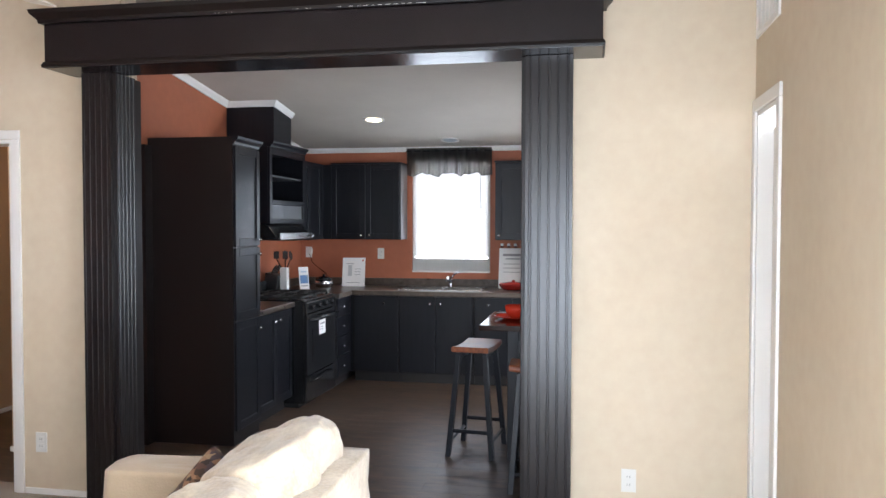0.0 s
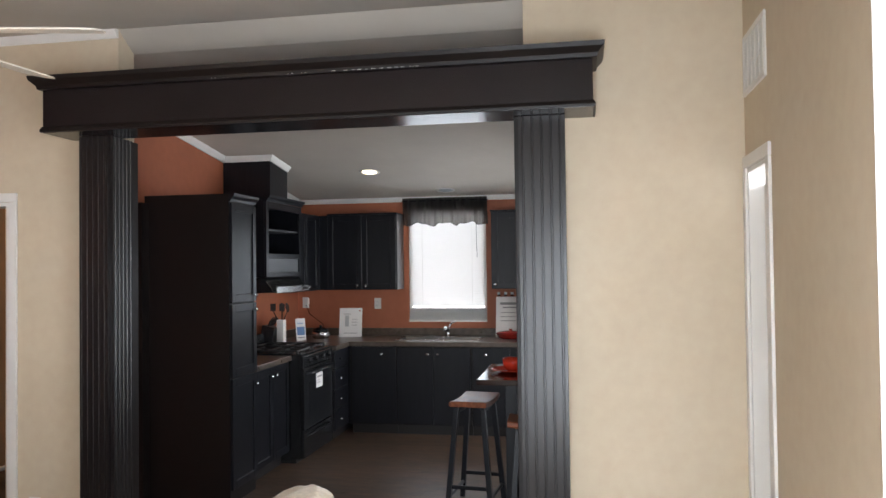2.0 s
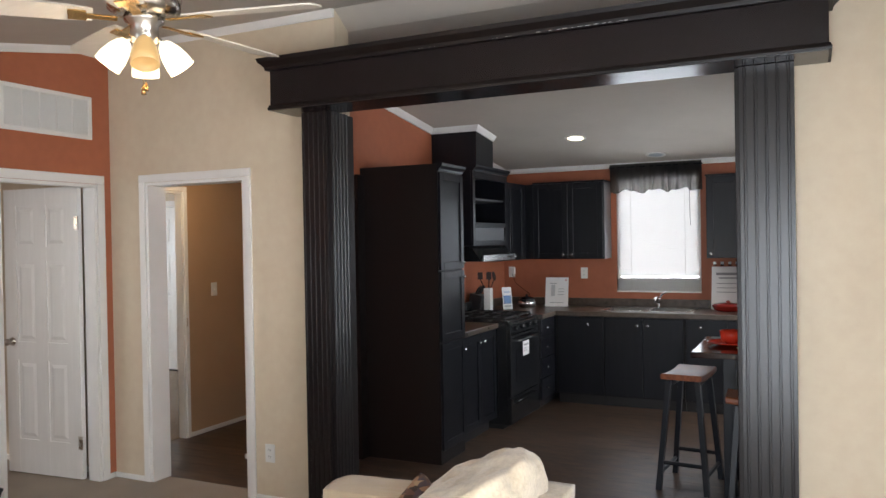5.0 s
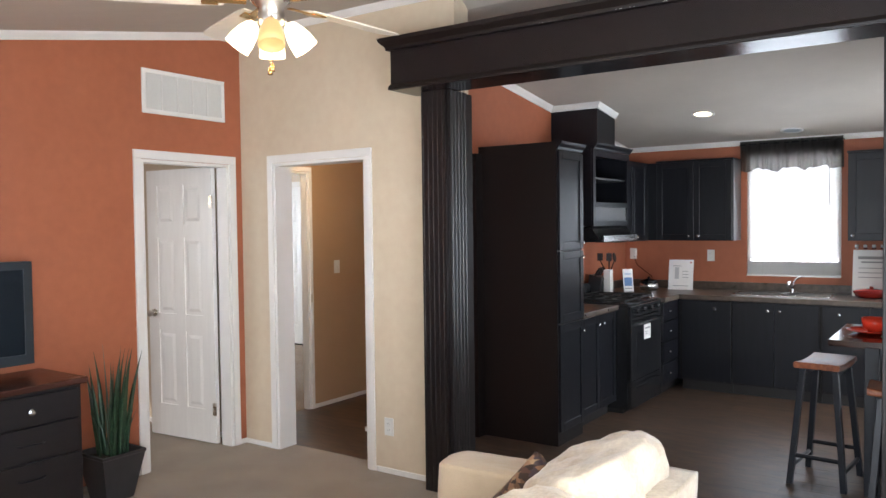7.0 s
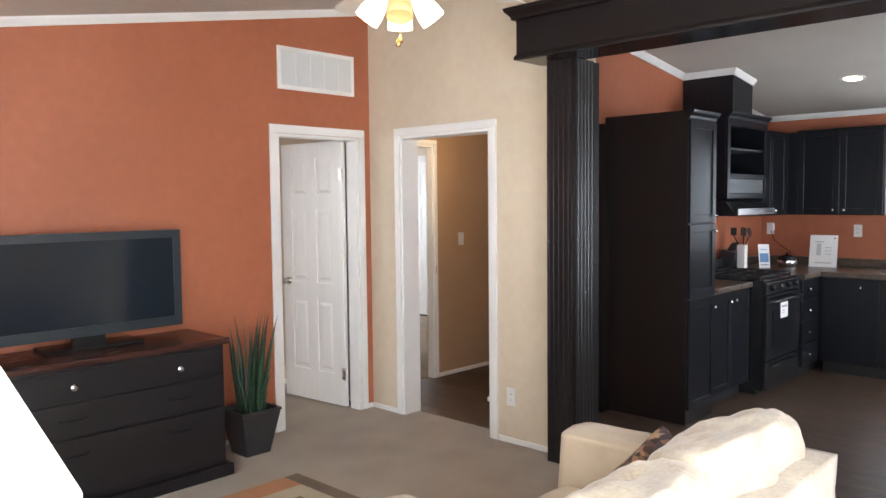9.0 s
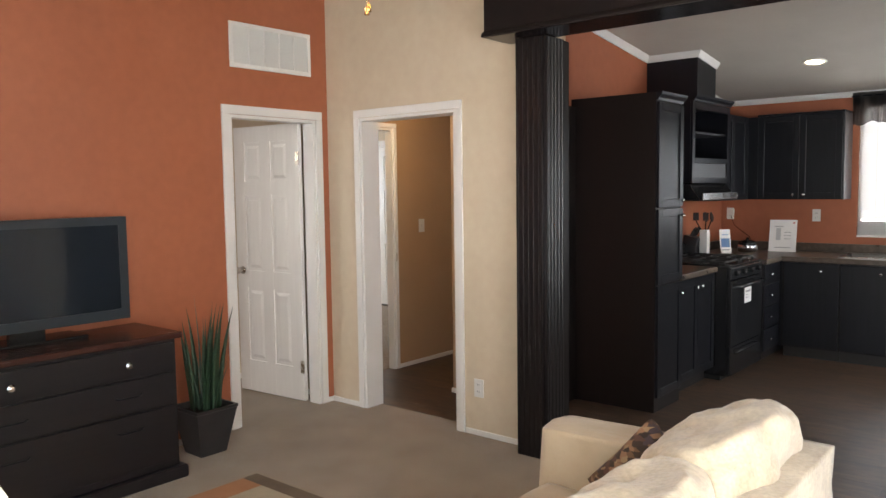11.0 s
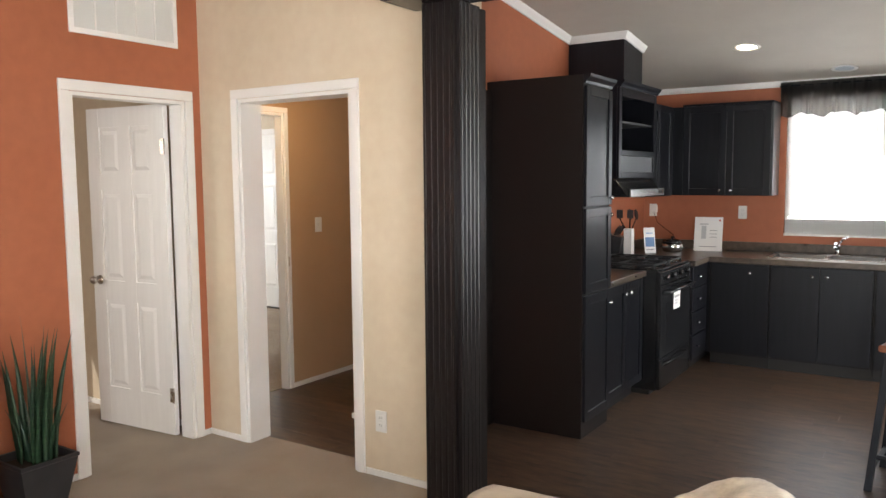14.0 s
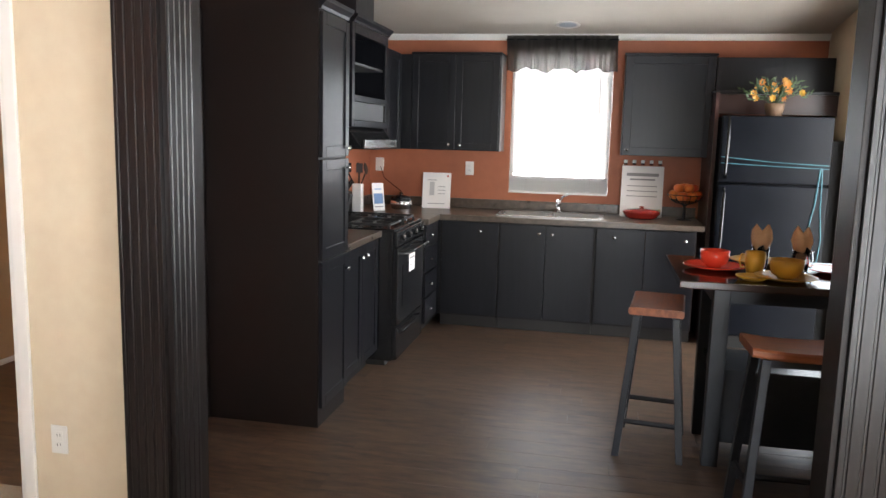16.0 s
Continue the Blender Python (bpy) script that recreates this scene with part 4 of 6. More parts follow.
tube(bm, [(-1.075, 8.085, rim + 0.085), (-1.035, 8.08, rim + 0.135), (-0.995, 8.07, rim + 0.155)], [0.010, 0.009, 0.009], 8)
part("lever", finish(bm, smooth=True), CHROME, fau)
bm = bmesh.new()
box(bm, -1.185, -0.965, 8.06, 8.11, rim + 0.0002, rim + 0.006)
part("deck_plate", finish(bm, 0.002), CHROME, fau)

# wall cabinets
UB, UT = 1.40, 2.172
UF = 7.955
uc = thing("wall_cabinet", (-1.95, 8.1, UB), "espresso two-door wall cabinet beside the window", "cabinet")
part("body", B((-2.31, -1.575, UF, BY - 0.001, UB, UT), bevel=0.001, seg=1), ESPC, uc)
shaker(uc, "y", UF, -1, -2.305, -1.94, UB + 0.004, UT - 0.004, knob=(-1.985, UB + 0.045))
shaker(uc, "y", UF, -1, -1.94, -1.58, UB + 0.004, UT - 0.004, knob=(-1.895, UB + 0.045))
part("cap", B((-2.315, -1.567, UF - 0.012, BY - 0.0015, UT + 0.0005, UT + 0.018), bevel=0.003), ESPC, uc)
part("side_trim", B((-1.574, -1.566, UF + 0.002, BY - 0.0015, UB, UT)), mat("pale_edge", (0.09, 0.09, 0.095), 0.3), uc)
uc = thing("corner_wall_cabinet", (-2.5, 8.1, UB), "espresso corner wall cabinet with a closed door", "cabinet")
bm = bmesh.new()
plan = [(KX + 0.001, BY - 0.001), (-2.312, BY - 0.001), (-2.312, UF + 0.003), (-2.40, UF + 0.002), (-2.40, 7.17), (KX + 0.001, 7.17)]
lo = [bm.verts.new((x, y, UB)) for x, y in plan]
hi = [bm.verts.new((x, y, UT)) for x, y in plan]
for i in range(6):
    bm.faces.new((lo[i], lo[(i + 1) % 6], hi[(i + 1) % 6], hi[i]))
bm.faces.new(lo)
bm.faces.new(hi)
part("body", finish(bm), ESPC, uc)
shaker(uc, "x", -2.40, 1, 7.18, 7.52, UB + 0.004, UT - 0.004, knob=(7.48, UB + 0.045))
shaker(uc, "x", -2.40, 1, 7.52, 7.86, UB + 0.004, UT - 0.004, knob=(7.56, UB + 0.045))
uc = thing("wall_cabinet", (-0.25, 8.1, UB), "espresso single-door wall cabinet next to the fridge", "cabinet")
part("body", B((-0.60, 0.075, UF, BY - 0.001, UB, UT), bevel=0.001, seg=1), ESPC, uc)
shaker(uc, "y", UF, -1, -0.595, 0.07, UB + 0.004, UT - 0.004, st=0.06, knob=(-0.555, UB + 0.045))
part("cap", B((-0.608, 0.085, UF - 0.012, BY - 0.0015, UT + 0.0005, UT + 0.018), bevel=0.003), ESPC, uc)
uc = thing("fridge_surround_panel", (0.5, 8.1, 1.9), "dark panel over the fridge under the terracotta strip", "panel")
part("board", B((0.09, KR - 0.002, 8.0, BY - 0.001, 1.906, 2.165)), ESPC, uc)
part("shelf", B((0.05, KR - 0.002, 7.83, BY - 0.002, 1.882, 1.905), bevel=0.003), ESPC, uc)
part("front_board", B((0.052, KR - 0.003, 7.845, 7.865, 1.735, 1.881)), mat("reddish_side_panel", (0.035, 0.012, 0.010), 0.4), uc)
part("side", B((0.050, 0.078, 7.66, 7.829, 0.0, 1.881), (0.050, 0.078, 7.829, BY - 0.002, 0.0, 1.734)), mat("reddish_side_panel", (0.035, 0.012, 0.010), 0.4), uc)

# hood cabinet, range hood and duct chase
HF = -2.31
hc = thing("hood_cabinet", (-2.5, 6.78, 1.56), "espresso wall cabinet with open shelves over the range hood", "cabinet")
hy0, hy1 = 6.335, 7.15
part("side", B((KX + 0.001, HF, hy0, hy0 + 0.018, 1.56, 2.20)), ESPC, hc)
part("side", B((KX + 0.001, HF, hy1 - 0.018, hy1, 1.56, 2.20)), ESPC, hc)
part("back", B((KX + 0.0012, KX + 0.012, hy0 + 0.019, hy1 - 0.019, 1.56, 2.20)), ESPIN, hc)
part("top", B((KX + 0.001, HF - 0.001, hy0 + 0.0185, hy1 - 0.0185, 2.181, 2.199)), ESPC, hc)
part("bottom", B((KX + 0.001, HF - 0.001, hy0 + 0.0185, hy1 - 0.0185, 1.561, 1.579)), ESPC, hc)
part("shelf", B((KX + 0.013, HF - 0.015, hy0 + 0.0185, hy1 - 0.0185, 1.955, 1.972)), mat("shelf_edge", (0.07, 0.07, 0.075), 0.3), hc)
part("shelf", B((KX + 0.013, HF - 0.002, hy0 + 0.0185, hy1 - 0.0185, 1.735, 1.752)), ESPC, hc)
part("face_frame", B((HF + 0.0005, HF + 0.019, hy0, hy0 + 0.055, 1.56, 2.20), (HF + 0.0005, HF + 0.019, hy1 - 0.055, hy1, 1.56, 2.20), (HF + 0.0005, HF + 0.019, hy0 + 0.055, hy1 - 0.055, 2.14, 2.20), (HF + 0.0005, HF + 0.019, hy0 + 0.055, hy1 - 0.055, 1.72, 1.76), (HF + 0.0005, HF + 0.019, hy0 + 0.055, hy1 - 0.055, 1.56, 1.60), bevel=0.002, seg=1), ESPC, hc)
part("tilt_door", B((HF - 0.008, HF + 0.004, hy0 + 0.056, hy1 - 0.056, 1.601, 1.719)), mat("grey_glazed_panel", (0.13, 0.135, 0.145), 0.2), hc)
bm = bmesh.new()
mitred(bm, [(0, 0), (0.01, 0), (0.014, 0.014), (0.034, 0.032), (0.038, 0.048), (0, 0.048)], [(KX + 0.001, hy0), (HF + 0.019, hy0), (HF + 0.019, hy1)], [(0, -0.2), (1, -0.2), (1, 0)], 2.201)
part("crown", finish(bm), ESPC, hc)
ch = thing("duct_chase", (-2.5, 6.72, 2.2), "espresso boxed duct chase rising to the ceiling with white crown", "duct box")
bm = bmesh.new()
vs = box(bm, KX + 0.001, HF - 0.01, 6.49, 6.88, 2.2, 3)
for v in vs[4:]:
    v.co.z = zk(v.co.y) - 0.002
part("box", finish(bm), ESPC, ch)
bm = bmesh.new()
cp = [(0, 0), (0.012, 0), (0.018, 0.012), (0.034, 0.034), (0.04, 0.046), (0, 0.046)]
path, outs = [(KX + 0.002, 6.49), (HF - 0.01, 6.49), (HF - 0.01, 6.88)], [(0, -1), (1, -1), (1, 0)]
rings = [[bm.verts.new((x + ox * o, y + oy * o, zk(y + oy * o) - 0.05 + u)) for o, u in cp] for (x, y), (ox, oy) in zip(path, outs)]
for r0, r1 in zip(rings, rings[1:]):
    for i in range(len(cp)):
        j = (i + 1) % len(cp)
        bm.faces.new((r0[i], r0[j], r1[j], r1[i]))
bm.faces.new(rings[0])
bm.faces.new(rings[-1])
part("crown", finish(bm), WHITE, ch, "white crown moulding")

hood = thing("range_hood", (-2.4, 6.78, 1.42), "black under-cabinet range hood with a pale front strip", "range hood")
bm = bmesh.new()
vs = box(bm, KX + 0.001, -2.225, hy0 + 0.003, hy1 - 0.003, 1.42, 1.555)
for v in vs[4:]:
    if v.co.x > -2.3:
        v.co.x = -2.32
for v in vs:
    if v.co.x > -2.3 and v.co.z < 1.5:
        v.co.z = 1.43
part("canopy", finish(bm, 0.004), BLACK, hood)
part("front_strip", B((-2.224, -2.212, hy0 + 0.03, hy1 - 0.02, 1.425, 1.478), bevel=0.002), mat("hood_strip", (0.30, 0.30, 0.30), 0.25, 0.8), hood)
for yy in (6.98, 7.02, 7.06):
    part("rocker_switch", B((-2.2115, -2.208, yy - 0.012, yy + 0.012, 1.442, 1.458)), BLACK, hood)

# range
RF = -2.03
rng = thing("kitchen_range", (-2.35, 6.78, 0), "black gas range with a glass oven door and paper tag", "stove")
ry0, ry1 = 6.403, 7.158
part("body", B((KX + 0.02, RF, ry0, ry1, 0.04, 0.895), bevel=0.003), BLACK, rng)
part("plinth", B((KX + 0.05, RF - 0.05, ry0 + 0.02, ry1 - 0.02, 0, 0.0395)), DARK, rng)
part("cooktop", B((KX + 0.02, RF + 0.012, ry0, ry1, 0.8955, 0.912), bevel=0.004), BLACK, rng)
part("backguard", B((KX + 0.02, KX + 0.08, ry0 + 0.01, ry1 - 0.01, 0.9125, 1.02), bevel=0.006), BLACK, rng)
fr = part("control_panel", B((RF + 0.001, RF + 0.03, ry0 + 0.004, ry1 - 0.004, 0.80, 0.894), bevel=0.006), BLACK, rng)
for i in range(4):
    bm = bmesh.new()
    lathe(bm, [(0.022, 0), (0.020, 0.018), (0.016, 0.024), (0.0, 0.025)], 16, c=(RF + 0.031, ry0 + 0.12 + i * 0.17, 0.848), m=Matrix.Rotation(radians(90), 3, "Y"))
    part("knob", finish(bm, smooth=True), BLACK, fr)
dr = part("oven_door", B((RF + 0.001, RF + 0.035, ry0 + 0.006, ry1 - 0.006, 0.275, 0.792), bevel=0.006), BLACK, rng)
part("oven_glass", B((RF + 0.0352, RF + 0.038, ry0 + 0.13, ry1 - 0.13, 0.38, 0.66), bevel=0.001, seg=1), BLACKG, dr)
bm = bmesh.new()
tube(bm, [(RF + 0.036, ry0 + 0.06, 0.745), (RF + 0.08, ry0 + 0.08, 0.75), (RF + 0.085, (ry0 + ry1) / 2, 0.75), (RF + 0.08, ry1 - 0.08, 0.75), (RF + 0.036, ry1 - 0.06, 0.745)], 0.011, 10)
part("handle", finish(bm, smooth=True), mat("glossy_black_handle", (0.03, 0.03, 0.032), 0.12), dr, "glossy black oven handle")
dw = part("bottom_drawer", B((RF + 0.001, RF + 0.030, ry0 + 0.006, ry1 - 0.006, 0.045, 0.265), bevel=0.006), BLACK, rng)
bm = bmesh.new()
tube(bm, [(RF + 0.031, ry0 + 0.10, 0.215), (RF + 0.055, ry0 + 0.16, 0.225), (RF + 0.055, ry1 - 0.16, 0.225), (RF + 0.031, ry1 - 0.10, 0.215)], 0.010, 8)
part("drawer_pull", finish(bm, smooth=True), BLACK, dw)
for cy in (6.60, 6.96):
    for cx in (-2.47, -2.20):
        bm = bmesh.new()
        lathe(bm, [(0.045, 0), (0.045, 0.008), (0.03, 0.014), (0.0, 0.014)], 16, c=(cx, cy, 0.9125))
        bn = part("burner", finish(bm), IRON, rng)
for cy in (6.60, 6.96):
    bm = bmesh.new()
    for yy in (cy - 0.15, cy + 0.15):
        box(bm, -2.60, -2.07, yy - 0.006, yy + 0.006, 0.928, 0.942)
    for xx in (-2.60, -2.335, -2.07):
        box(bm, xx - 0.006, xx + 0.006, cy - 0.144, cy + 0.144, 0.9285, 0.9415)
    for cx in (-2.47, -2.20):
        box(bm, cx - 0.10, cx + 0.10, cy - 0.005, cy + 0.005, 0.9285, 0.9425)
        box(bm, cx - 0.005, cx + 0.005, cy - 0.10, cy + 0.10, 0.9288, 0.943)
    for xx in (-2.60, -2.07):
        for yy in (cy - 0.15, cy + 0.15):
            box(bm, xx - 0.008, xx + 0.008, yy - 0.008, yy + 0.008, 0.9122, 0.9279)
    part("grate", finish(bm), IRON, rng, "black cast iron pan grate")
tag = part("paper_tag", B((RF + 0.0386, RF + 0.0396, 6.69, 6.85, 0.59, 0.715)), PAPER, dr, "white paper tag on the oven door")
part("tag_print", B((RF + 0.0397, RF + 0.0400, 6.715, 6.83, 0.675, 0.69), (RF + 0.0397, RF + 0.0400, 6.715, 6.775, 0.65, 0.656), (RF + 0.0397, RF + 0.0400, 6.715, 6.78, 0.63, 0.636)), INK, dr)

# window
win = tagged(new("window_1"), kind="structure")
win.matrix_basis = Matrix.Translation((-1.09, BY, 1.05))
wx0, wx1, wz0, wz1 = WN
part("frame", B((wx0 + 0.001, wx0 + 0.03, BY + 0.03, BY + 0.10, wz0, wz1), (wx1 - 0.03, wx1 - 0.001, BY + 0.03, BY + 0.10, wz0, wz1), (wx0 + 0.03, wx1 - 0.03, BY + 0.03, BY + 0.10, wz0 + 0.001, wz0 + 0.045), (wx0 + 0.03, wx1 - 0.03, BY + 0.03, BY + 0.10, wz1 - 0.03, wz1 - 0.001), bevel=0.002, seg=1), WHITE, win)
part("sill", B((wx0 + 0.001, wx1 - 0.001, BY - 0.004, BY + 0.029, wz0 + 0.0005, wz0 + 0.02), bevel=0.003), WHITE, win)
pane = part("pane", B((wx0 + 0.03, wx1 - 0.03, BY + 0.055, BY + 0.06, wz0 + 0.045, wz1 - 0.03)), GLASS, win)
pane.visible_shadow = False
blind = thing("window_blind", (-1.09, BY, 1.1), "white horizontal slat blind lowered over the kitchen window", "blind")
part("head_rail", B((wx0 + 0.006, wx1 - 0.006, BY + 0.003, BY + 0.028, 2.205, 2.232), bevel=0.002), PLASTIC, blind)
bm = bmesh.new()
box(bm, wx0 + 0.008, wx1 - 0.008, -0.0125, 0.0125, -0.0006, 0.0006, Matrix.Rotation(radians(62), 4, "X"))
me = mesh_of("slat", finish(bm), BLIND)
k = int((2.20 - 1.20) / 0.021)
for i in range(k):
    ob = new("slat", me)
    ob.parent = blind
    ob.matrix_basis = Matrix.Translation((1.09, 0.016, 2.195 - i * 0.021 - 1.1))
for i in range(14):
    ob = new("slat", me)
    ob.parent = blind
    ob.matrix_basis = Matrix.Translation((1.09, 0.016, 1.186 - i * 0.0085 - 1.1))
# added board, no part of the blind: keeps backlight off the stacked slats
part("slat_light_block", B((wx0 + 0.009, wx1 - 0.009, BY + 0.0282, BY + 0.0292, 1.075, 1.192)), PLASTIC, blind)
part("bottom_rail", B((wx0 + 0.008, wx1 - 0.008, BY + 0.004, BY + 0.028, 1.066, 1.073), bevel=0.001, seg=1), PLASTIC, blind)
for xx in (wx0 + 0.15, wx1 - 0.15):
    part("ladder_cord", B((xx - 0.0015, xx + 0.0015, BY + 0.0015, BY + 0.003, 1.07, 2.20)), PLASTIC, blind)
bm = bmesh.new()
tube(bm, [(-0.79, BY - 0.004, 2.20), (-0.785, BY - 0.006, 1.85), (-0.78, BY - 0.006, 1.72)], 0.003, 6)
part("tilt_wand", finish(bm), mat("clear_grey_plastic", (0.25, 0.25, 0.25), 0.2), blind)
setting("backdrop_kitchen", B((-3.4, 0.8, BY + 1.2, BY + 1.21, -0.5, 3.4)), OUTSIDE)

# valance
val = thing("window_valance", (-1.09, BY, 2.35), "gathered sheer black valance over the kitchen window", "curtain")
bm = bmesh.new()
rnd = random.Random(7)
n, rows = 150, 10
xa, xb = -1.565, -0.665
grid = []
ph = [rnd.random() * 6.28 for _ in range(6)]
for j in range(rows + 1):
    v = j / rows
    z = 2.352 - v * 0.280
    row = []
    for i in range(n + 1):
        u = i / n
        a = 0.006 + 0.016 * v
        y = BY - 0.05 - a * (math.sin(u * 62 + ph[0] + 1.5 * math.sin(u * 9 + ph[1])) + 0.5 * math.sin(u * 121 + ph[2])) - 0.012 * v
        zz = z - (0.018 * math.sin(u * 21 + ph[3]) + 0.010 * math.sin(u * 47 + ph[4])) * max(0, v - 0.5) * 1.6
        row.append(bm.verts.new((xa + (xb - xa) * u + 0.012 * v * math.sin(u * 30 + ph[5]), y, zz)))
    grid.append(row)
for j in range(rows):
    for i in range(n):
        bm.faces.new((grid[j][i], grid[j][i + 1], grid[j + 1][i + 1], grid[j + 1][i]))
for f in bm.faces:
    f.smooth = True
part("fabric", bm, VALANCE, val)
part("header_lining", B((xa + 0.004, xb - 0.004, BY - 0.036, BY - 0.033, 2.245, 2.340)), mat("black_lining", (0.012, 0.011, 0.011), 0.9), val)
bm = bmesh.new()
tube(bm, [(xa - 0.005, BY - 0.002, 2.32), (xa - 0.005, BY - 0.05, 2.32), (xb + 0.005, BY - 0.05, 2.32), (xb + 0.005, BY - 0.002, 2.32)], 0.006, 8)
part("rod", finish(bm), BLKW, val)

# fridge
fg = thing("refrigerator", (0.53, 7.9, 0), "black top-freezer refrigerator tied with blue tape", "refrigerator")
fx0, fx1, fy = 0.095, 0.845, 7.56
part("body", B((fx0, fx1, fy + 0.07, BY - 0.04, 0.02, 1.71), bevel=0.008), FRIDGE, fg)
fd = part("freezer_door", B((fx0, fx1, fy, fy + 0.068, 1.235, 1.715), bevel=0.012, seg=3), FRIDGE, fg)
rd = part("fridge_door", B((fx0, fx1, fy, fy + 0.068, 0.10, 1.222), bevel=0.012, seg=3), FRIDGE, fg)
part("kick_grille", B((fx0 + 0.02, fx1 - 0.02, fy + 0.03, fy + 0.069, 0.0, 0.095)), DARK, fg)
part("foot", B((fx0 + 0.03, fx1 - 0.03, BY - 0.15, BY - 0.05, 0, 0.0195)), DARK, fg)
for par, z0, z1 in ((fd, 1.27, 1.70), (rd, 0.72, 1.19)):
    bm = bmesh.new()
    tube(bm, [(fx0 + 0.045, fy - 0.001, z0), (fx0 + 0.04, fy - 0.04, z0 + 0.04), (fx0 + 0.04, fy - 0.045, (z0 + z1) / 2), (fx0 + 0.04, fy - 0.04, z1 - 0.04), (fx0 + 0.045, fy - 0.001, z1)], 0.013, 10)
    part("handle", finish(bm, smooth=True), BLACK, par)
bm = bmesh.new()
for pts in ([(fx0 + 0.005, 1.42), (0.45, 1.39), (fx1 - 0.01, 1.375)], [(fx0 + 0.005, 1.375), (0.5, 1.36), (fx1 - 0.01, 1.352)]):
    tube(bm, [(x, fy - 0.003, z) for x, z in pts], 0.004, 6)
part("tape_strip", finish(bm), TAPE, fg, "thin blue tape round the freezer door")
bm = bmesh.new()
tube(bm, [(0.78, fy - 0.004, 1.36), (0.76, fy - 0.006, 1.1), (0.73, fy - 0.005, 0.92), (0.76, fy - 0.006, 0.7), (0.73, fy - 0.005, 0.55)], 0.006, 6)
tube(bm, [(0.79, fy - 0.004, 1.35), (0.80, fy - 0.006, 1.05), (0.82, fy - 0.005, 0.85), (0.80, fy - 0.006, 0.6)], 0.005, 6)
part("hanging_tape", finish(bm), TAPE, fg, "blue tape hanging down the door")
# near-black sheet standing in for the shade between fridge and wall
part("gap_shade_sheet", B((fx1 + 0.004, KR - 0.001, 7.60, 7.62, 0.0, 1.55)), DARK, fg)


# flowers on the fridge
def bouquet():
    b = thing("flower_arrangement", (0.455, 7.66, 1.715), "yellow and orange silk flowers in a small brown basket", "flowers")
    bx, by, bz = 0.455, 7.66, 1.716
    bm = bmesh.new()
    lathe(bm, [(0.05, 0), (0.065, 0.05), (0.07, 0.09), (0.062, 0.092), (0.055, 0.05), (0.0, 0.02)], 20, c=(bx, by, bz))
    part("basket", finish(bm, smooth=True), mat("brown_basket", (0.10, 0.055, 0.03), 0.7, bump=0.8, bscale=90, color2=(0.15, 0.09, 0.05)), b)
    r = random.Random(5)
    bml, bmf, bms = bmesh.new(), bmesh.new(), bmesh.new()
    for i in range(60):
        a, e, l = r.uniform(0, 6.28), r.uniform(0.0, 1.3), r.uniform(0.10, 0.24)
        wx_ = 1.25
        p = Vector((bx + wx_ * l * math.cos(a) * math.cos(e) * 0.95, by + l * math.sin(a) * math.cos(e) * 0.4, bz + 0.07 + l * math.sin(e) * 0.65 + 0.0))
        p.y = min(p.y, 7.80)
        p.z += 0.055
        if i % 3 == 0:
            tube(bms, [(bx, by, bz + 0.07), (Vector((bx, by, bz + 0.1)) + p) / 2, p], 0.0022, 5)
            for k in range(7):
                q = 2 * math.pi * k / 7
                d = Vector((math.cos(q), -0.35, math.sin(q))).normalized()
                s = Vector((-math.sin(q), 0, math.cos(q)))
                vs = [bmf.verts.new(p), bmf.verts.new(p + d * 0.017 + s * 0.008), bmf.verts.new(p + d * 0.029), bmf.verts.new(p + d * 0.017 - s * 0.008)]
                bmf.faces.new(vs)
        else:
            d = (p - Vector((bx, by, bz + 0.06))).normalized()
            s = d.cross(Vector((0, 1, 0.3))).normalized()
            n_ = d.cross(s)
            for k in range(3):
                o = p - d * 0.03 * k
                dd = (d + s * r.uniform(-0.9, 0.9)).normalized()
                vs = [bml.verts.new(o), bml.verts.new(o + dd * 0.022 + s * 0.010), bml.verts.new(o + dd * 0.045 + n_ * 0.006), bml.verts.new(o + dd * 0.022 - s * 0.010)]
                bml.faces.new(vs)
    part("leaves", bml, GREEN, b, kind="stuff")
    part("blossoms", bmf, FLOWER, b, kind="stuff")
    part("stems", bms, GREEN, b, kind="stuff")


bouquet()


# ---- counter things ----
def card(name, at, w, h, lean, turn, label, cat, prints, backing=None):
    """A thin upright card leaning back; prints are (x0, x1, z0, z1, material)."""
    c = thing(name, at, label, cat)
    m = Matrix.Translation(at) @ Matrix.Rotation(radians(turn), 4, "Z") @ Matrix.Rotation(radians(-lean), 4, "X")
    bm = bmesh.new()
    box(bm, -w / 2, w / 2, 0, 0.004, 0, h, m)
    part("sheet", finish(bm), PAPER, c)
    for i, (x0, x1, z0, z1, mt) in enumerate(prints):
        bm = bmesh.new()
        box(bm, x0 * w - w / 2, x1 * w - w / 2, -0.0008, -0.0003, z0 * h, z1 * h, m)
        part("print", finish(bm), mt, c)
    return c


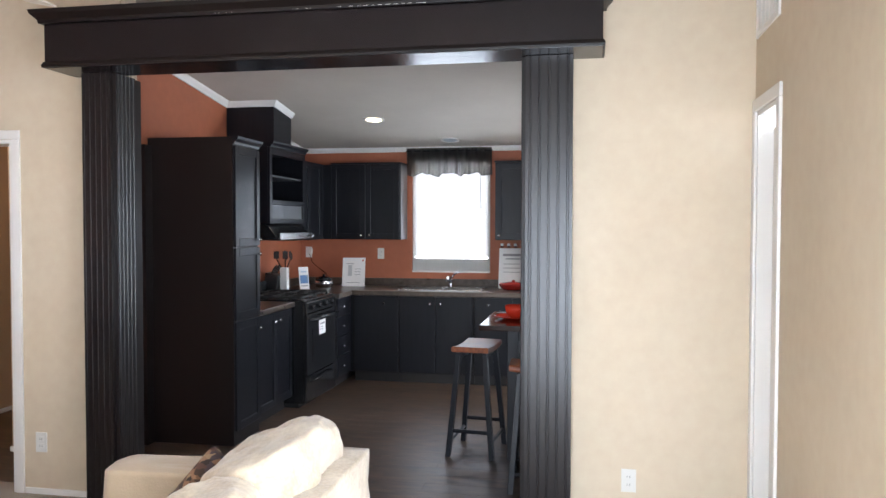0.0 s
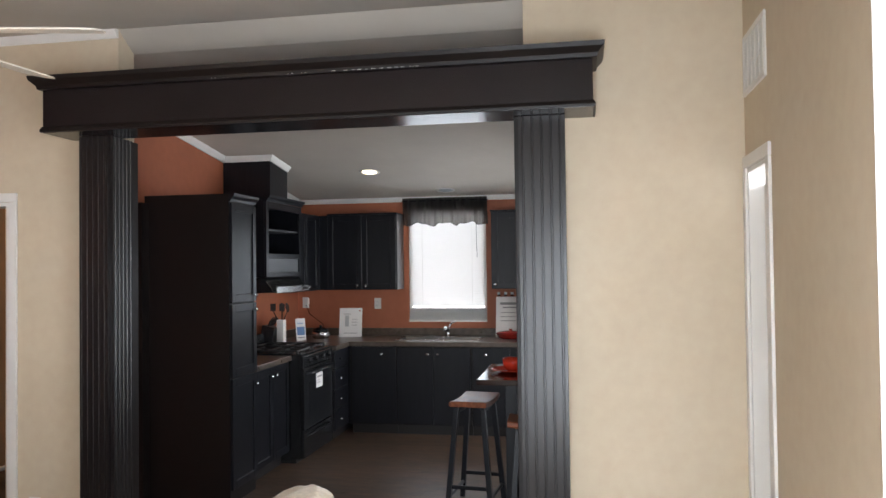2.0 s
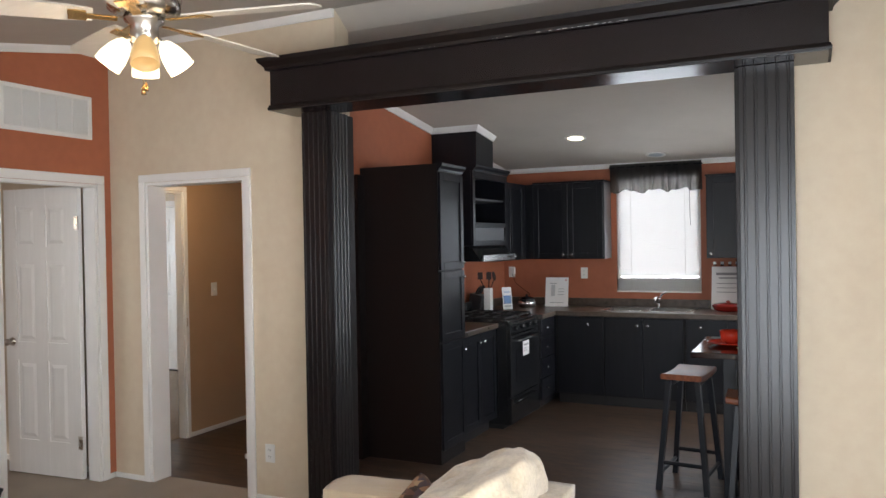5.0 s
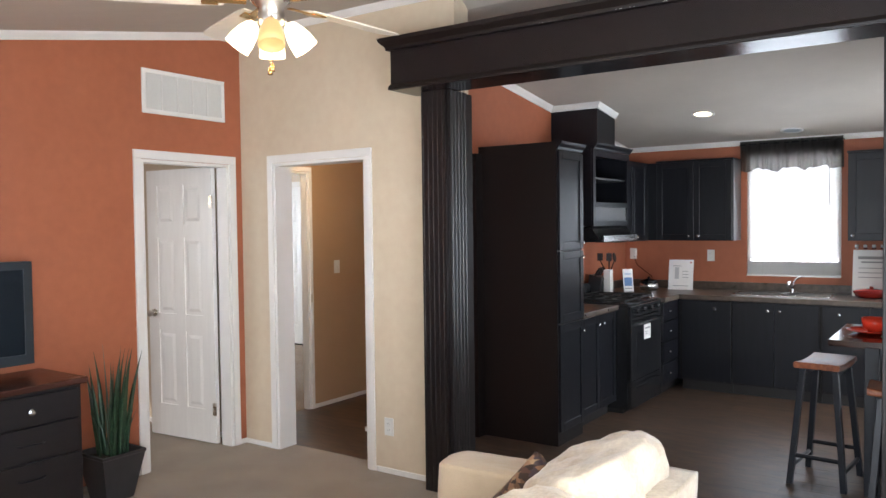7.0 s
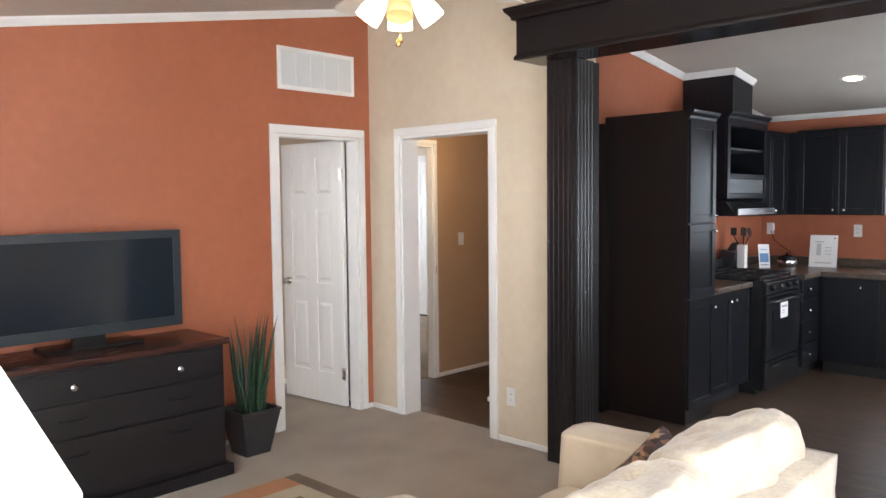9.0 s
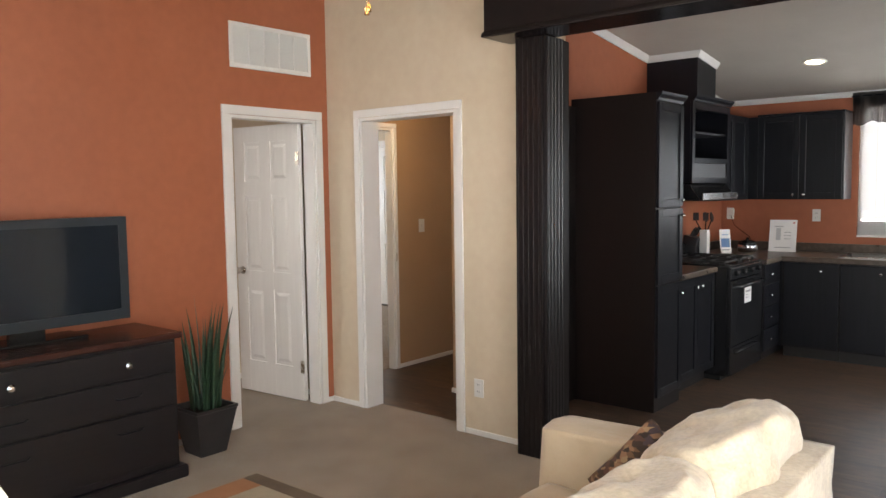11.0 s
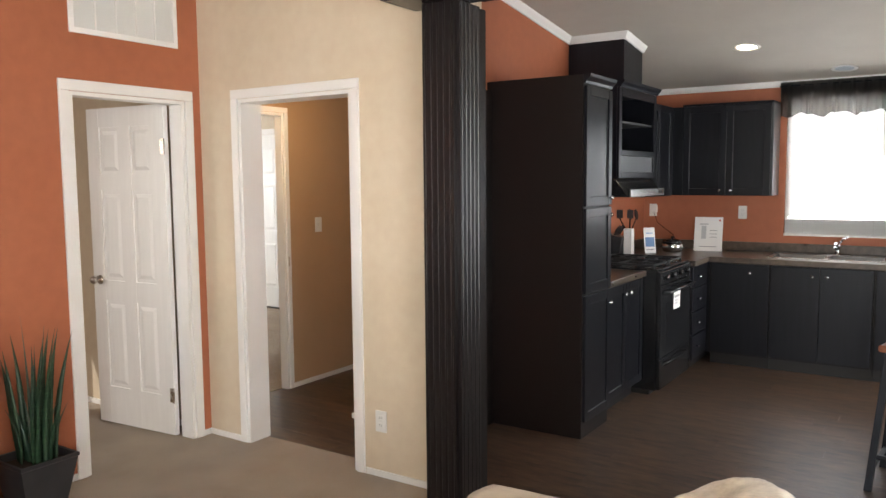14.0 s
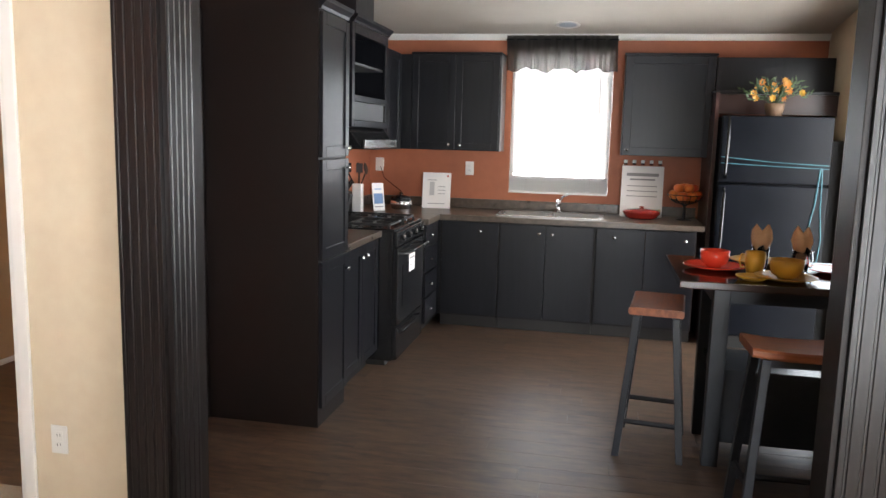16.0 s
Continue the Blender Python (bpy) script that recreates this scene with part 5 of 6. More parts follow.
card("info_sheet", (-2.105, 8.05, CT1), 0.24, 0.305, 12, 6, "white printed sheet in a clear stand on the worktop", "sign",
     [(0.18, 0.50, 0.78, 0.80, INK), (0.25, 0.42, 0.36, 0.74, mat("pale_grey_print", (0.5, 0.5, 0.5), 0.6)), (0.55, 0.80, 0.6, 0.615, INK), (0.55, 0.8, 0.5, 0.515, INK), (0.55, 0.8, 0.4, 0.415, INK), (0.2, 0.8, 0.12, 0.14, INK), (0.86, 0.92, 0.88, 0.93, REDP)])
card("brochure", (-2.48, 7.63, CT1), 0.10, 0.225, 12, 40, "small leaflet with a blue picture in a stand by the range", "leaflet",
     [(0.1, 0.9, 0.25, 0.62, BLUEP), (0.15, 0.85, 0.12, 0.16, INK), (0.2, 0.8, 0.75, 0.8, mat("pale_blue_print", (0.35, 0.45, 0.6), 0.5))])
cal = card("calendar_sign", (-0.413, 8.06, CT1 + 0.001), 0.33, 0.415, 10, -2, "cream countertop sign card with grey lines and a red band", "sign",
           [(0.12, 0.88, 0.80, 0.86, INK), (0.2, 0.8, 0.72, 0.75, INK), (0.14, 0.86, 0.40, 0.415, INK), (0.14, 0.86, 0.50, 0.515, INK), (0.14, 0.86, 0.60, 0.615, INK), (0.45, 0.97, 0.05, 0.16, mat("tan_print", (0.5, 0.38, 0.2), 0.6))])
rb = thing("red_casserole", (-0.413, 7.93, CT1), "red oval casserole dish with a lid on the worktop", "dish")
bm = bmesh.new()
lathe(bm, [(0.075, 0), (0.105, 0.012), (0.125, 0.05), (0.128, 0.056), (0.12, 0.056), (0.10, 0.02), (0, 0.012)], 28, c=(-0.413, 7.93, CT1 + 0.0005), m=Matrix.Diagonal((1.15, 0.8, 1)))
part("dish", finish(bm, smooth=True), mat("dark_red_ceramic", (0.28, 0.02, 0.015), 0.15), rb)
bm = bmesh.new()
lathe(bm, [(0.127, 0.0575), (0.10, 0.072), (0.03, 0.082), (0.012, 0.084), (0.016, 0.098), (0.0, 0.102)], 28, c=(-0.413, 7.93, CT1 + 0.0005), m=Matrix.Diagonal((1.15, 0.8, 1)))
part("lid", finish(bm, smooth=True), mat("dark_red_ceramic", (0.28, 0.02, 0.015), 0.15), rb)

for i in range(5):
    g = thing("glass_bottle", (-0.55 + i * 0.068, 8.15, CT1), "small clear glass spice bottle behind the sign card", "bottle", "spice bottles on the worktop")
    bm = bmesh.new()
    lathe(bm, [(0.022, 0), (0.024, 0.01), (0.024, 0.35), (0.014, 0.40), (0.013, 0.43)], 14, c=(-0.55 + i * 0.068, 8.15, CT1 + 0.0005))
    part("glass", finish(bm, smooth=True), GLASS, g)
    bm = bmesh.new()
    lathe(bm, [(0.015, 0.431), (0.015, 0.455), (0.0, 0.457)], 12, c=(-0.55 + i * 0.068, 8.15, CT1 + 0.0005))
    part("cap", finish(bm), PLASTIC, g)

# fruit bowl on a stand
fb = thing("fruit_bowl", (-0.084, 7.98, CT1), "black wire footed bowl heaped with red and orange fruit", "fruit bowl")
bm = bmesh.new()
c0 = (-0.084, 7.98, CT1 + 0.0005)
lathe(bm, [(0.06, 0), (0.062, 0.006), (0.012, 0.012), (0.010, 0.11), (0.03, 0.125), (0.0, 0.126)], 20, c=c0)
part("stem", finish(bm, smooth=True), BLKW, fb)
bm = bmesh.new()
for k in range(14):
    a = 2 * math.pi * k / 14
    tube(bm, [(c0[0] + r * math.cos(a), c0[1] + r * math.sin(a), c0[2] + z) for r, z in ((0.02, 0.126), (0.07, 0.135), (0.115, 0.165), (0.135, 0.20))], 0.003, 5)
for r, z in ((0.135, 0.20), (0.10, 0.153)):
    tube(bm, [(c0[0] + r * math.cos(2 * math.pi * k / 28), c0[1] + r * math.sin(2 * math.pi * k / 28), c0[2] + z) for k in range(29)], 0.004, 5)
part("basket", finish(bm), BLKW, fb)
rr = random.Random(2)
for i, (dx, dy, dz) in enumerate([(-0.09, -0.02, 0.20), (-0.03, -0.07, 0.19), (0.045, -0.065, 0.19), (0.09, 0.0, 0.20), (0.04, 0.06, 0.20), (-0.04, 0.06, 0.20), (0.0, 0.0, 0.18), (-0.055, -0.03, 0.25), (0.02, -0.04, 0.252), (0.06, 0.02, 0.25), (0.0, 0.03, 0.255)]):
    f_ = thing("fruit", (c0[0] + dx, c0[1] + dy, c0[2] + dz - 0.034), "round red apple in the bowl" if i % 2 else "round orange fruit in the bowl", "fruit", "fruit in the bowl")
    bm = bmesh.new()
    lathe(bm, [(0.006, -0.032), (0.024, -0.035), (0.037, -0.015), (0.040, 0.004), (0.032, 0.026), (0.015, 0.034), (0.0, 0.028)], 16, c=(c0[0] + dx, c0[1] + dy, c0[2] + dz))
    part("flesh", finish(bm, smooth=True), FRUITR if i % 2 else FRUITY, f_)
    bm = bmesh.new()
    tube(bm, [(c0[0] + dx, c0[1] + dy, c0[2] + dz + 0.025), (c0[0] + dx + 0.004, c0[1] + dy, c0[2] + dz + 0.042)], 0.002, 5)
    part("stalk", finish(bm), GREEN, f_)

# utensil crock, black toaster, steel pan, wall outlet with cord
UX, UY = -2.547, 7.27
ut = thing("utensil_holder", (UX, UY, CT1), "white square utensil holder with dark cooking tools", "utensil holder")
bm = bmesh.new()
box(bm, UX - 0.035, UX + 0.035, UY - 0.035, UY + 0.035, CT1 + 0.0005, CT1 + 0.235)
part("holder", finish(bm, 0.006), PLASTIC, ut)
for i, (dx, dy, tx_, ty_, kind_) in enumerate([(-0.02, 0.0, -0.07, -0.03, 0), (0.0, 0.015, -0.01, 0.05, 1), (0.02, -0.01, 0.05, 0.03, 1), (0.01, 0.0, 0.02, -0.03, 0)]):
    bm = bmesh.new()
    p0, p1 = Vector((UX + dx * 0.8, UY + dy, CT1 + 0.20)), Vector((UX + tx_, UY + ty_, CT1 + 0.32))
    tube(bm, [p0, p1], 0.005, 6)
    if kind_:
        lathe(bm, [(0.0, -0.006), (0.034, -0.005), (0.046, 0.0), (0.034, 0.006), (0.0, 0.007)], 14, c=p1 + Vector((0, 0, 0.03)), m=Matrix.Rotation(radians(80), 3, "Y"))
    else:
        box(bm, -0.025, 0.025, -0.003, 0.003, 0, 0.07, Matrix.Translation(p1) @ Matrix.Rotation(radians(25), 4, "Z"))
    part("spatula" if not kind_ else "ladle", finish(bm), mat("dark_utensil", (0.022, 0.012, 0.010), 0.55, spec=0.25), ut)
to = thing("knife_block", (-2.68, 7.27, CT1), "slanted black knife block with black handles by the range", "knife block")
bm = bmesh.new()
vs = box(bm, -2.735, -2.605, 7.18, 7.33, CT1 + 0.0005, CT1 + 0.19)
for v in vs[4:]:
    v.co.x += 0.03
    if v.co.x > -2.62:
        v.co.z -= 0.03
part("block", finish(bm, 0.008), mat("black_plastic", (0.012, 0.012, 0.013), 0.3), to)
for i in range(5):
    yy = 7.215 + 0.026 * i
    bm = bmesh.new()
    tube(bm, [(-2.66, yy + 0.005, CT1 + 0.165), (-2.635 + 0.004 * i, yy + 0.005, CT1 + 0.225 + 0.008 * (i % 2)), (-2.62 + 0.004 * i, yy + 0.006, CT1 + 0.25 + 0.01 * (i % 2))], [0.008, 0.009, 0.007], 6)
    part("knife_handle", finish(bm), mat("black_plastic", (0.012, 0.012, 0.013), 0.3), to)
pn = thing("covered_pan", (-2.36, 7.86, CT1), "small polished steel pan with a dark lid on the worktop corner", "pan")
bm = bmesh.new()
lathe(bm, [(0.07, 0), (0.085, 0.01), (0.092, 0.05), (0.085, 0.075)], 28, c=(-2.36, 7.86, CT1 + 0.0005))
part("pan", finish(bm, smooth=True), CHROME, pn)
bm = bmesh.new()
lathe(bm, [(0.088, 0.076), (0.08, 0.10), (0.03, 0.115), (0.012, 0.117), (0.015, 0.135), (0.0, 0.138)], 28, c=(-2.36, 7.86, CT1 + 0.0005))
part("lid", finish(bm, smooth=True), BLACK, pn)
outlet((-2.66, BY, 1.255), "y", -1, "white wall outlet near the range with a plug in it")
ad = thing("power_adapter", (-2.64, BY - 0.03, 1.22), "white plug adapter in the wall outlet with a dark cord", "plug")
part("plug_body", B((-2.665, -2.615, BY - 0.055, BY - 0.0095, 1.235, 1.30), bevel=0.006), PLASTIC, ad)
bm = bmesh.new()
tube(bm, [(-2.64, BY - 0.05, 1.24), (-2.60, BY - 0.06, 1.14), (-2.52, BY - 0.06, 1.08), (-2.44, BY - 0.08, 1.03), (-2.40, BY - 0.10, CT1 + 0.004)], 0.003, 6)
part("cord", finish(bm), BLACK, ad)


# ---- stools and table ----
def stool(at, turn):
    s = thing("bar_stool", at, "black saddle-seat bar stool with a reddish wooden seat", "stool", "stools round the high table")
    W, D, H = 0.42, 0.255, 0.75
    bm = bmesh.new()
    n = 12
    rows_ = []
    for i in range(n + 1):
        u = -1 + 2 * i / n
        dip = 0.013 * u * u
        rows_.append([bm.verts.new((u * W / 2, y, z + dip)) for y, z in ((-D / 2 + 0.006, H - 0.056), (D / 2 - 0.006, H - 0.056), (D / 2, H - 0.046), (D / 2, H - 0.028), (D / 2 - 0.008, H - 0.020), (-D / 2 + 0.008, H - 0.020), (-D / 2, H - 0.028), (-D / 2, H - 0.046))])
    for a, b in zip(rows_, rows_[1:]):
        for k in range(8):
            bm.faces.new((a[k], a[(k + 1) % 8], b[(k + 1) % 8], b[k]))
    bm.faces.new(rows_[0])
    bm.faces.new(rows_[-1])
    part("seat", finish(bm), STOOLW, s)
    ends = {}
    for sx in (-1, 1):
        for sy in (-1, 1):
            a, b = Vector((sx * 0.200, sy * 0.150, 0.0)), Vector((sx * 0.150, sy * 0.090, H - 0.056))
            ends[sx, sy] = (a, b)
            bm = bmesh.new()
            q = 0.017
            lo = [bm.verts.new(a + Vector((dx, dy, 0))) for dx, dy in ((-q, -q), (q, -q), (q, q), (-q, q))]
            hi = [bm.verts.new(b + Vector((dx, dy, 0))) for dx, dy in ((-q, -q), (q, -q), (q, q), (-q, q))]
            for i in range(4):
                bm.faces.new((lo[i], lo[(i + 1) % 4], hi[(i + 1) % 4], hi[i]))
            bm.faces.new(lo)
            bm.faces.new(hi)
            part("leg", finish(bm, 0.003), BLKW, s)

    def rung(p, q_, z, r=0.0135):
        a = ends[p][0].lerp(ends[p][1], z / (H - 0.056))
        b = ends[q_][0].lerp(ends[q_][1], z / (H - 0.056))
        bm = bmesh.new()
        d = (b - a).normalized()
        tube(bm, [a + d * 0.014, b - d * 0.014], r, 6)
        part("rung", finish(bm), BLKW, s)
    rung((-1, -1), (1, -1), 0.11)
    rung((-1, 1), (1, 1), 0.11)
    rung((-1, -1), (-1, 1), 0.175)
    rung((1, -1), (1, 1), 0.175)
    for ay in (-0.09, 0.07):
        part("apron", B((-0.13, 0.13, ay, ay + 0.02, H - 0.09, H - 0.057)), BLKW, s)
    s.matrix_basis = Matrix.Translation(at) @ Matrix.Rotation(radians(turn), 4, "Z")
    return s


s1 = stool((0, 0, 0), 0)
local_parts(s1)
s1.matrix_basis = pose(-0.43, 5.51, 0, 0, 0, 84)
s2 = copy_thing(s1, pose(0.075, 4.84, 0, 0, 0, 2))

TB = thing("high_table", (0.14, 5.52, 0), "black counter-height table with a dark top and a lower shelf", "table")
tx0, tx1, ty0, ty1 = -0.372, 0.66, 5.16, 5.96
part("tabletop", B((tx0, tx1, ty0, ty1, 0.875, 0.91), bevel=0.006), mat("polished_dark_top", (0.02, 0.009, 0.008), 0.14, color2=(0.03, 0.014, 0.011), scale=5), TB)
part("apron", B((tx0 + 0.17, tx1 - 0.17, 5.32, 5.34, 0.79, 0.874)), BLKW, TB)
part("apron", B((tx0 + 0.17, tx1 - 0.17, 5.74, 5.76, 0.79, 0.874)), BLKW, TB)
part("apron", B((tx0 + 0.17, tx0 + 0.19, 5.341, 5.739, 0.79, 0.874)), BLKW, TB)
part("apron", B((tx1 - 0.19, tx1 - 0.17, 5.341, 5.739, 0.79, 0.874)), BLKW, TB)
for lx in (tx0 + 0.17, tx1 - 0.245):
    for ly in (5.30, 5.71):
        part("leg", B((lx, lx + 0.075, ly, ly + 0.06, 0, 0.874), bevel=0.004), BLKW, TB)
part("base_box", B((tx0 + 0.24, tx1 - 0.24, 5.37, 5.69, 0.10, 0.449), bevel=0.004), BLKW, TB)
part("shelf", B((tx0 + 0.20, tx1 - 0.20, 5.33, 5.73, 0.45, 0.47)), mat("grey_sheen_shelf", (0.03, 0.032, 0.036), 0.25), TB)


def plate(at, r, m, label):
    p = thing("plate", at, label, "plate", "plates on the high table")
    bm = bmesh.new()
    lathe(bm, [(r * 0.55, 0.0), (r * 0.62, 0.004), (r * 0.92, 0.014), (r, 0.018), (r * 0.99, 0.021), (r * 0.9, 0.018), (r * 0.6, 0.008), (0.0, 0.007)], 36, c=(at[0], at[1], at[2] + 0.0005))
    part("dish", finish(bm, smooth=True), m, p)
    return p


def bowl(at, r, h, m, label):
    p = thing("bowl", at, label, "bowl", "bowls on the high table")
    bm = bmesh.new()
    lathe(bm, [(r * 0.5, 0.0), (r * 0.55, 0.006), (r * 0.86, h * 0.25), (r * 0.97, h * 0.6), (r, h), (r * 0.95, h), (r * 0.9, h * 0.55), (r * 0.7, h * 0.22), (0, h * 0.12)], 32, c=at)
    part("vessel", finish(bm, smooth=True), m, p)


def mug(at, r, h, m, label, ha=0.0):
    p = thing("mug", at, label, "mug")
    bm = bmesh.new()
    lathe(bm, [(r * 0.75, 0), (r * 0.8, 0.004), (r, h * 0.5), (r * 0.98, h), (r * 0.92, h), (r * 0.93, h * 0.5), (r * 0.7, 0.01), (0, 0.01)], 28, c=(at[0], at[1], at[2] + 0.0005))
    part("cup", finish(bm, smooth=True), m, p)
    bm = bmesh.new()
    c, s = math.cos(ha), math.sin(ha)
    tube(bm, [(at[0] + c * q, at[1] + s * q, at[2] + z) for q, z in ((r * 0.96, h * 0.8), (r * 1.45, h * 0.82), (r * 1.6, h * 0.5), (r * 1.4, h * 0.22), (r * 0.93, h * 0.25))], 0.005, 8)
    part("handle", finish(bm, smooth=True), m, p)


def napkin(at, label, seed):
    p = thing("napkin", at, label, "napkin")
    r = random.Random(seed)
    bm = bmesh.new()
    n = 22
    rings = []
    for j, (rad, z) in enumerate(((0.016, 0.0), (0.027, 0.05), (0.038, 0.085), (0.044, 0.115), (0.040, 0.150), (0.024, 0.178))):
        ring = []
        for i in range(n):
            a = 2 * math.pi * i / n
            q = rad * (1 + 0.10 * j / 4 * math.sin(5 * a + seed) + 0.14 * math.sin(2 * a + seed * 1.7) * j / 4 + 0.13 * r.uniform(-1, 1) * j / 4)
            ring.append(bm.verts.new((at[0] + q * math.cos(a), at[1] + q * math.sin(a), at[2] + z + 0.016 * (j / 4) * math.sin(2 * a + seed * 2))))
        rings.append(ring)
    for a, b in zip(rings, rings[1:]):
        for i in range(n):
            bm.faces.new((a[i], a[(i + 1) % n], b[(i + 1) % n], b[i]))
    c = bm.verts.new((at[0], at[1], at[2] + 0.165))
    for i in range(n):
        bm.faces.new((rings[-1][i], rings[-1][(i + 1) % n], c))
    bm.faces.new(rings[0])
    part("cloth", finish(bm, smooth=True), NAPK, p)


TT = 0.911
plate((-0.175, 5.56, TT), 0.148, REDC, "round red ceramic plate under a red bowl on the high table")
bowl((-0.175, 5.56, TT + 0.009), 0.070, 0.082, REDC, "red ceramic bowl standing on a red plate")
plate((0.105, 5.33, TT), 0.135, YELC, "round yellow ceramic plate at the table's near edge")
bowl((0.105, 5.33, TT + 0.009), 0.074, 0.085, YELC, "yellow ceramic bowl standing on a yellow plate")
plate((-0.045, 5.28, TT), 0.075, YELC, "small yellow side plate near the table's edge")
plate((0.07, 5.81, TT), 0.135, YELC, "round yellow ceramic plate at the back of the table")
plate((0.40, 5.62, TT), 0.148, REDC, "round red ceramic plate at the table's far end")
mug((-0.005, 5.47, TT), 0.046, 0.105, YELC, "yellow mug standing beside the plates", 2.6)
mug((0.035, 5.57, TT), 0.040, 0.13, GLASS, "clear drinking glass holding a tan napkin", 1.6)
mug((0.215, 5.55, TT), 0.040, 0.13, GLASS, "clear drinking glass with a fanned tan napkin", 0.3)
napkin((0.035, 5.57, TT + 0.03), "tan cloth napkin fanned out of a glass", 1)
napkin((0.215, 5.55, TT + 0.03), "tan cloth napkin folded tall in a glass", 4)

# ---- downlights ----
def downlight(x, y, on):
    zc = zk(y)
    tilt = math.atan(0.132)
    d = thing("recessed_downlight", (x, y, zc), "round recessed ceiling downlight, %s" % ("lit warm white" if on else "unlit"), "ceiling light")
    m = Matrix.Translation((x, y, zc - 0.001)) @ Matrix.Rotation(-tilt, 4, "X")
    bm = bmesh.new()
    lathe(bm, [(0.070, -0.004), (0.095, -0.006), (0.098, 0.0), (0.070, -0.0005), (0.070, -0.004)], 32, m=m, cap=False)
    part("trim_ring", finish(bm, smooth=True), WHITE, d)
    bm = bmesh.new()
    lathe(bm, [(0.0, -0.003), (0.069, -0.003)], 32, m=m)
    part("lens", bm, BULB if on else mat("unlit_lens", (0.5, 0.55, 0.6), 0.3), d)
    if on:
        lamp("downlight_lamp", "SPOT", m @ Matrix.Translation((0, 0, -0.02)), 9, (1, 0.80, 0.56), radius=0.06, spot=radians(130))
    return d


downlight(-1.625, 7.15, True)
downlight(-1.06, 7.97, False)
downlight(0.33, 7.15, True)

# ---- dresser, tv, plant, rug ----
dz = thing("media_dresser", (-3.9, 2.05, 0), "long dark cherry dresser with small crystal knobs", "dresser")
dx0, dx1, dy0, dy1 = WX + 0.02, -3.635, 1.35, 2.63
part("carcass", B((dx0, dx1, dy0, dy1, 0.07, 0.765), bevel=0.003), DRESS, dz)
part("top", B((dx0 - 0.005, dx1 + 0.03, dy0 - 0.035, dy1 + 0.03, 0.7655, 0.798), bevel=0.008, seg=3), DRESST, dz)
part("base_moulding", B((dx0, dx1 + 0.035, dy0 - 0.035, dy1 + 0.035, 0.0, 0.069), bevel=0.012, seg=3), DRESS, dz)
d = part("drawer", B((dx1 + 0.001, dx1 + 0.018, 1.39, 2.61, 0.595, 0.745), bevel=0.004), DRESS, dz)
for ky in (1.79, 2.35):
    bm = bmesh.new()
    lathe(bm, [(0.006, 0), (0.006, 0.010), (0.017, 0.016), (0.020, 0.024), (0.012, 0.034), (0.0, 0.036)], 8, c=(dx1 + 0.018, ky, 0.668), m=Matrix.Rotation(radians(90), 3, "Y"))
    part("knob", finish(bm), CHROME, d, "faceted crystal knob")
for z0_, z1_ in ((0.42, 0.585), (0.11, 0.405)):
    d = part("drawer", B((dx1 + 0.001, dx1 + 0.016, 1.39, 2.61, z0_, z1_), bevel=0.004), DRESS, dz)
    for ky in (1.79, 2.35):
        bm = bmesh.new()
        tube(bm, [(dx1 + 0.0162, ky - 0.07, z1_ - 0.08), (dx1 + 0.03, ky - 0.05, z1_ - 0.085), (dx1 + 0.03, ky + 0.05, z1_ - 0.085), (dx1 + 0.0162, ky + 0.07, z1_ - 0.08)], 0.005, 6)
        part("pull", finish(bm), BLKW, d, "dark bail pull")

tv = thing("television", (-3.98, 2.03, 0.8), "flat black television on a low stand, switched off", "television")
vx = -3.95
part("cabinet", B((vx - 0.06, vx - 0.004, 1.48, 2.55, 0.855, 1.415), bevel=0.006), mat("tv_back", (0.015, 0.017, 0.02), 0.35), tv)
bz = 0.045
part("bezel", B((vx - 0.0035, vx + 0.006, 1.48, 2.55, 1.415 - bz, 1.415), (vx - 0.0035, vx + 0.006, 1.48, 2.55, 0.855, 0.855 + bz + 0.01), (vx - 0.0035, vx + 0.006, 1.48, 1.48 + bz, 0.855 + bz + 0.01, 1.415 - bz), (vx - 0.0035, vx + 0.006, 2.55 - bz, 2.55, 0.855 + bz + 0.01, 1.415 - bz)), mat("tv_bezel", (0.022, 0.028, 0.034), 0.3), tv)
part("screen", B((vx - 0.0034, vx + 0.0005, 1.48 + bz, 2.55 - bz, 0.855 + bz + 0.01, 1.415 - bz)), SCREEN, tv)
part("neck", B((vx - 0.05, vx - 0.01, 1.93, 2.10, 0.815, 0.8545)), BLACK, tv)
part("foot", B((vx - 0.11, vx + 0.10, 1.76, 2.27, 0.7985, 0.8145), bevel=0.004), BLACK, tv)

pot = thing("snake_plant", (-3.90, 2.98, 0), "tall snake plant in a tapered square dark pot", "plant")
px, py = -3.88, 2.95
bm = bmesh.new()
rings = []
for half, z in ((0.085, 0.0), (0.135, 0.265), (0.14, 0.27), (0.14, 0.285), (0.125, 0.285), (0.12, 0.245)):
    rings.append([bm.verts.new((px + half * a, py + half * b, z)) for a, b in ((-1, -1), (1, -1), (1, 1), (-1, 1))])
for a, b in zip(rings, rings[1:]):
    for i in range(4):
        bm.faces.new((a[i], a[(i + 1) % 4], b[(i + 1) % 4], b[i]))
bm.faces.new(rings[0])
part("planter", finish(bm), mat("dark_grey_planter", (0.02, 0.019, 0.02), 0.45, color2=(0.028, 0.026, 0.028), scale=9), pot)
part("soil", B((px - 0.119, px + 0.119, py - 0.119, py + 0.119, 0.22, 0.25)), SOIL, pot)
rr = random.Random(11)
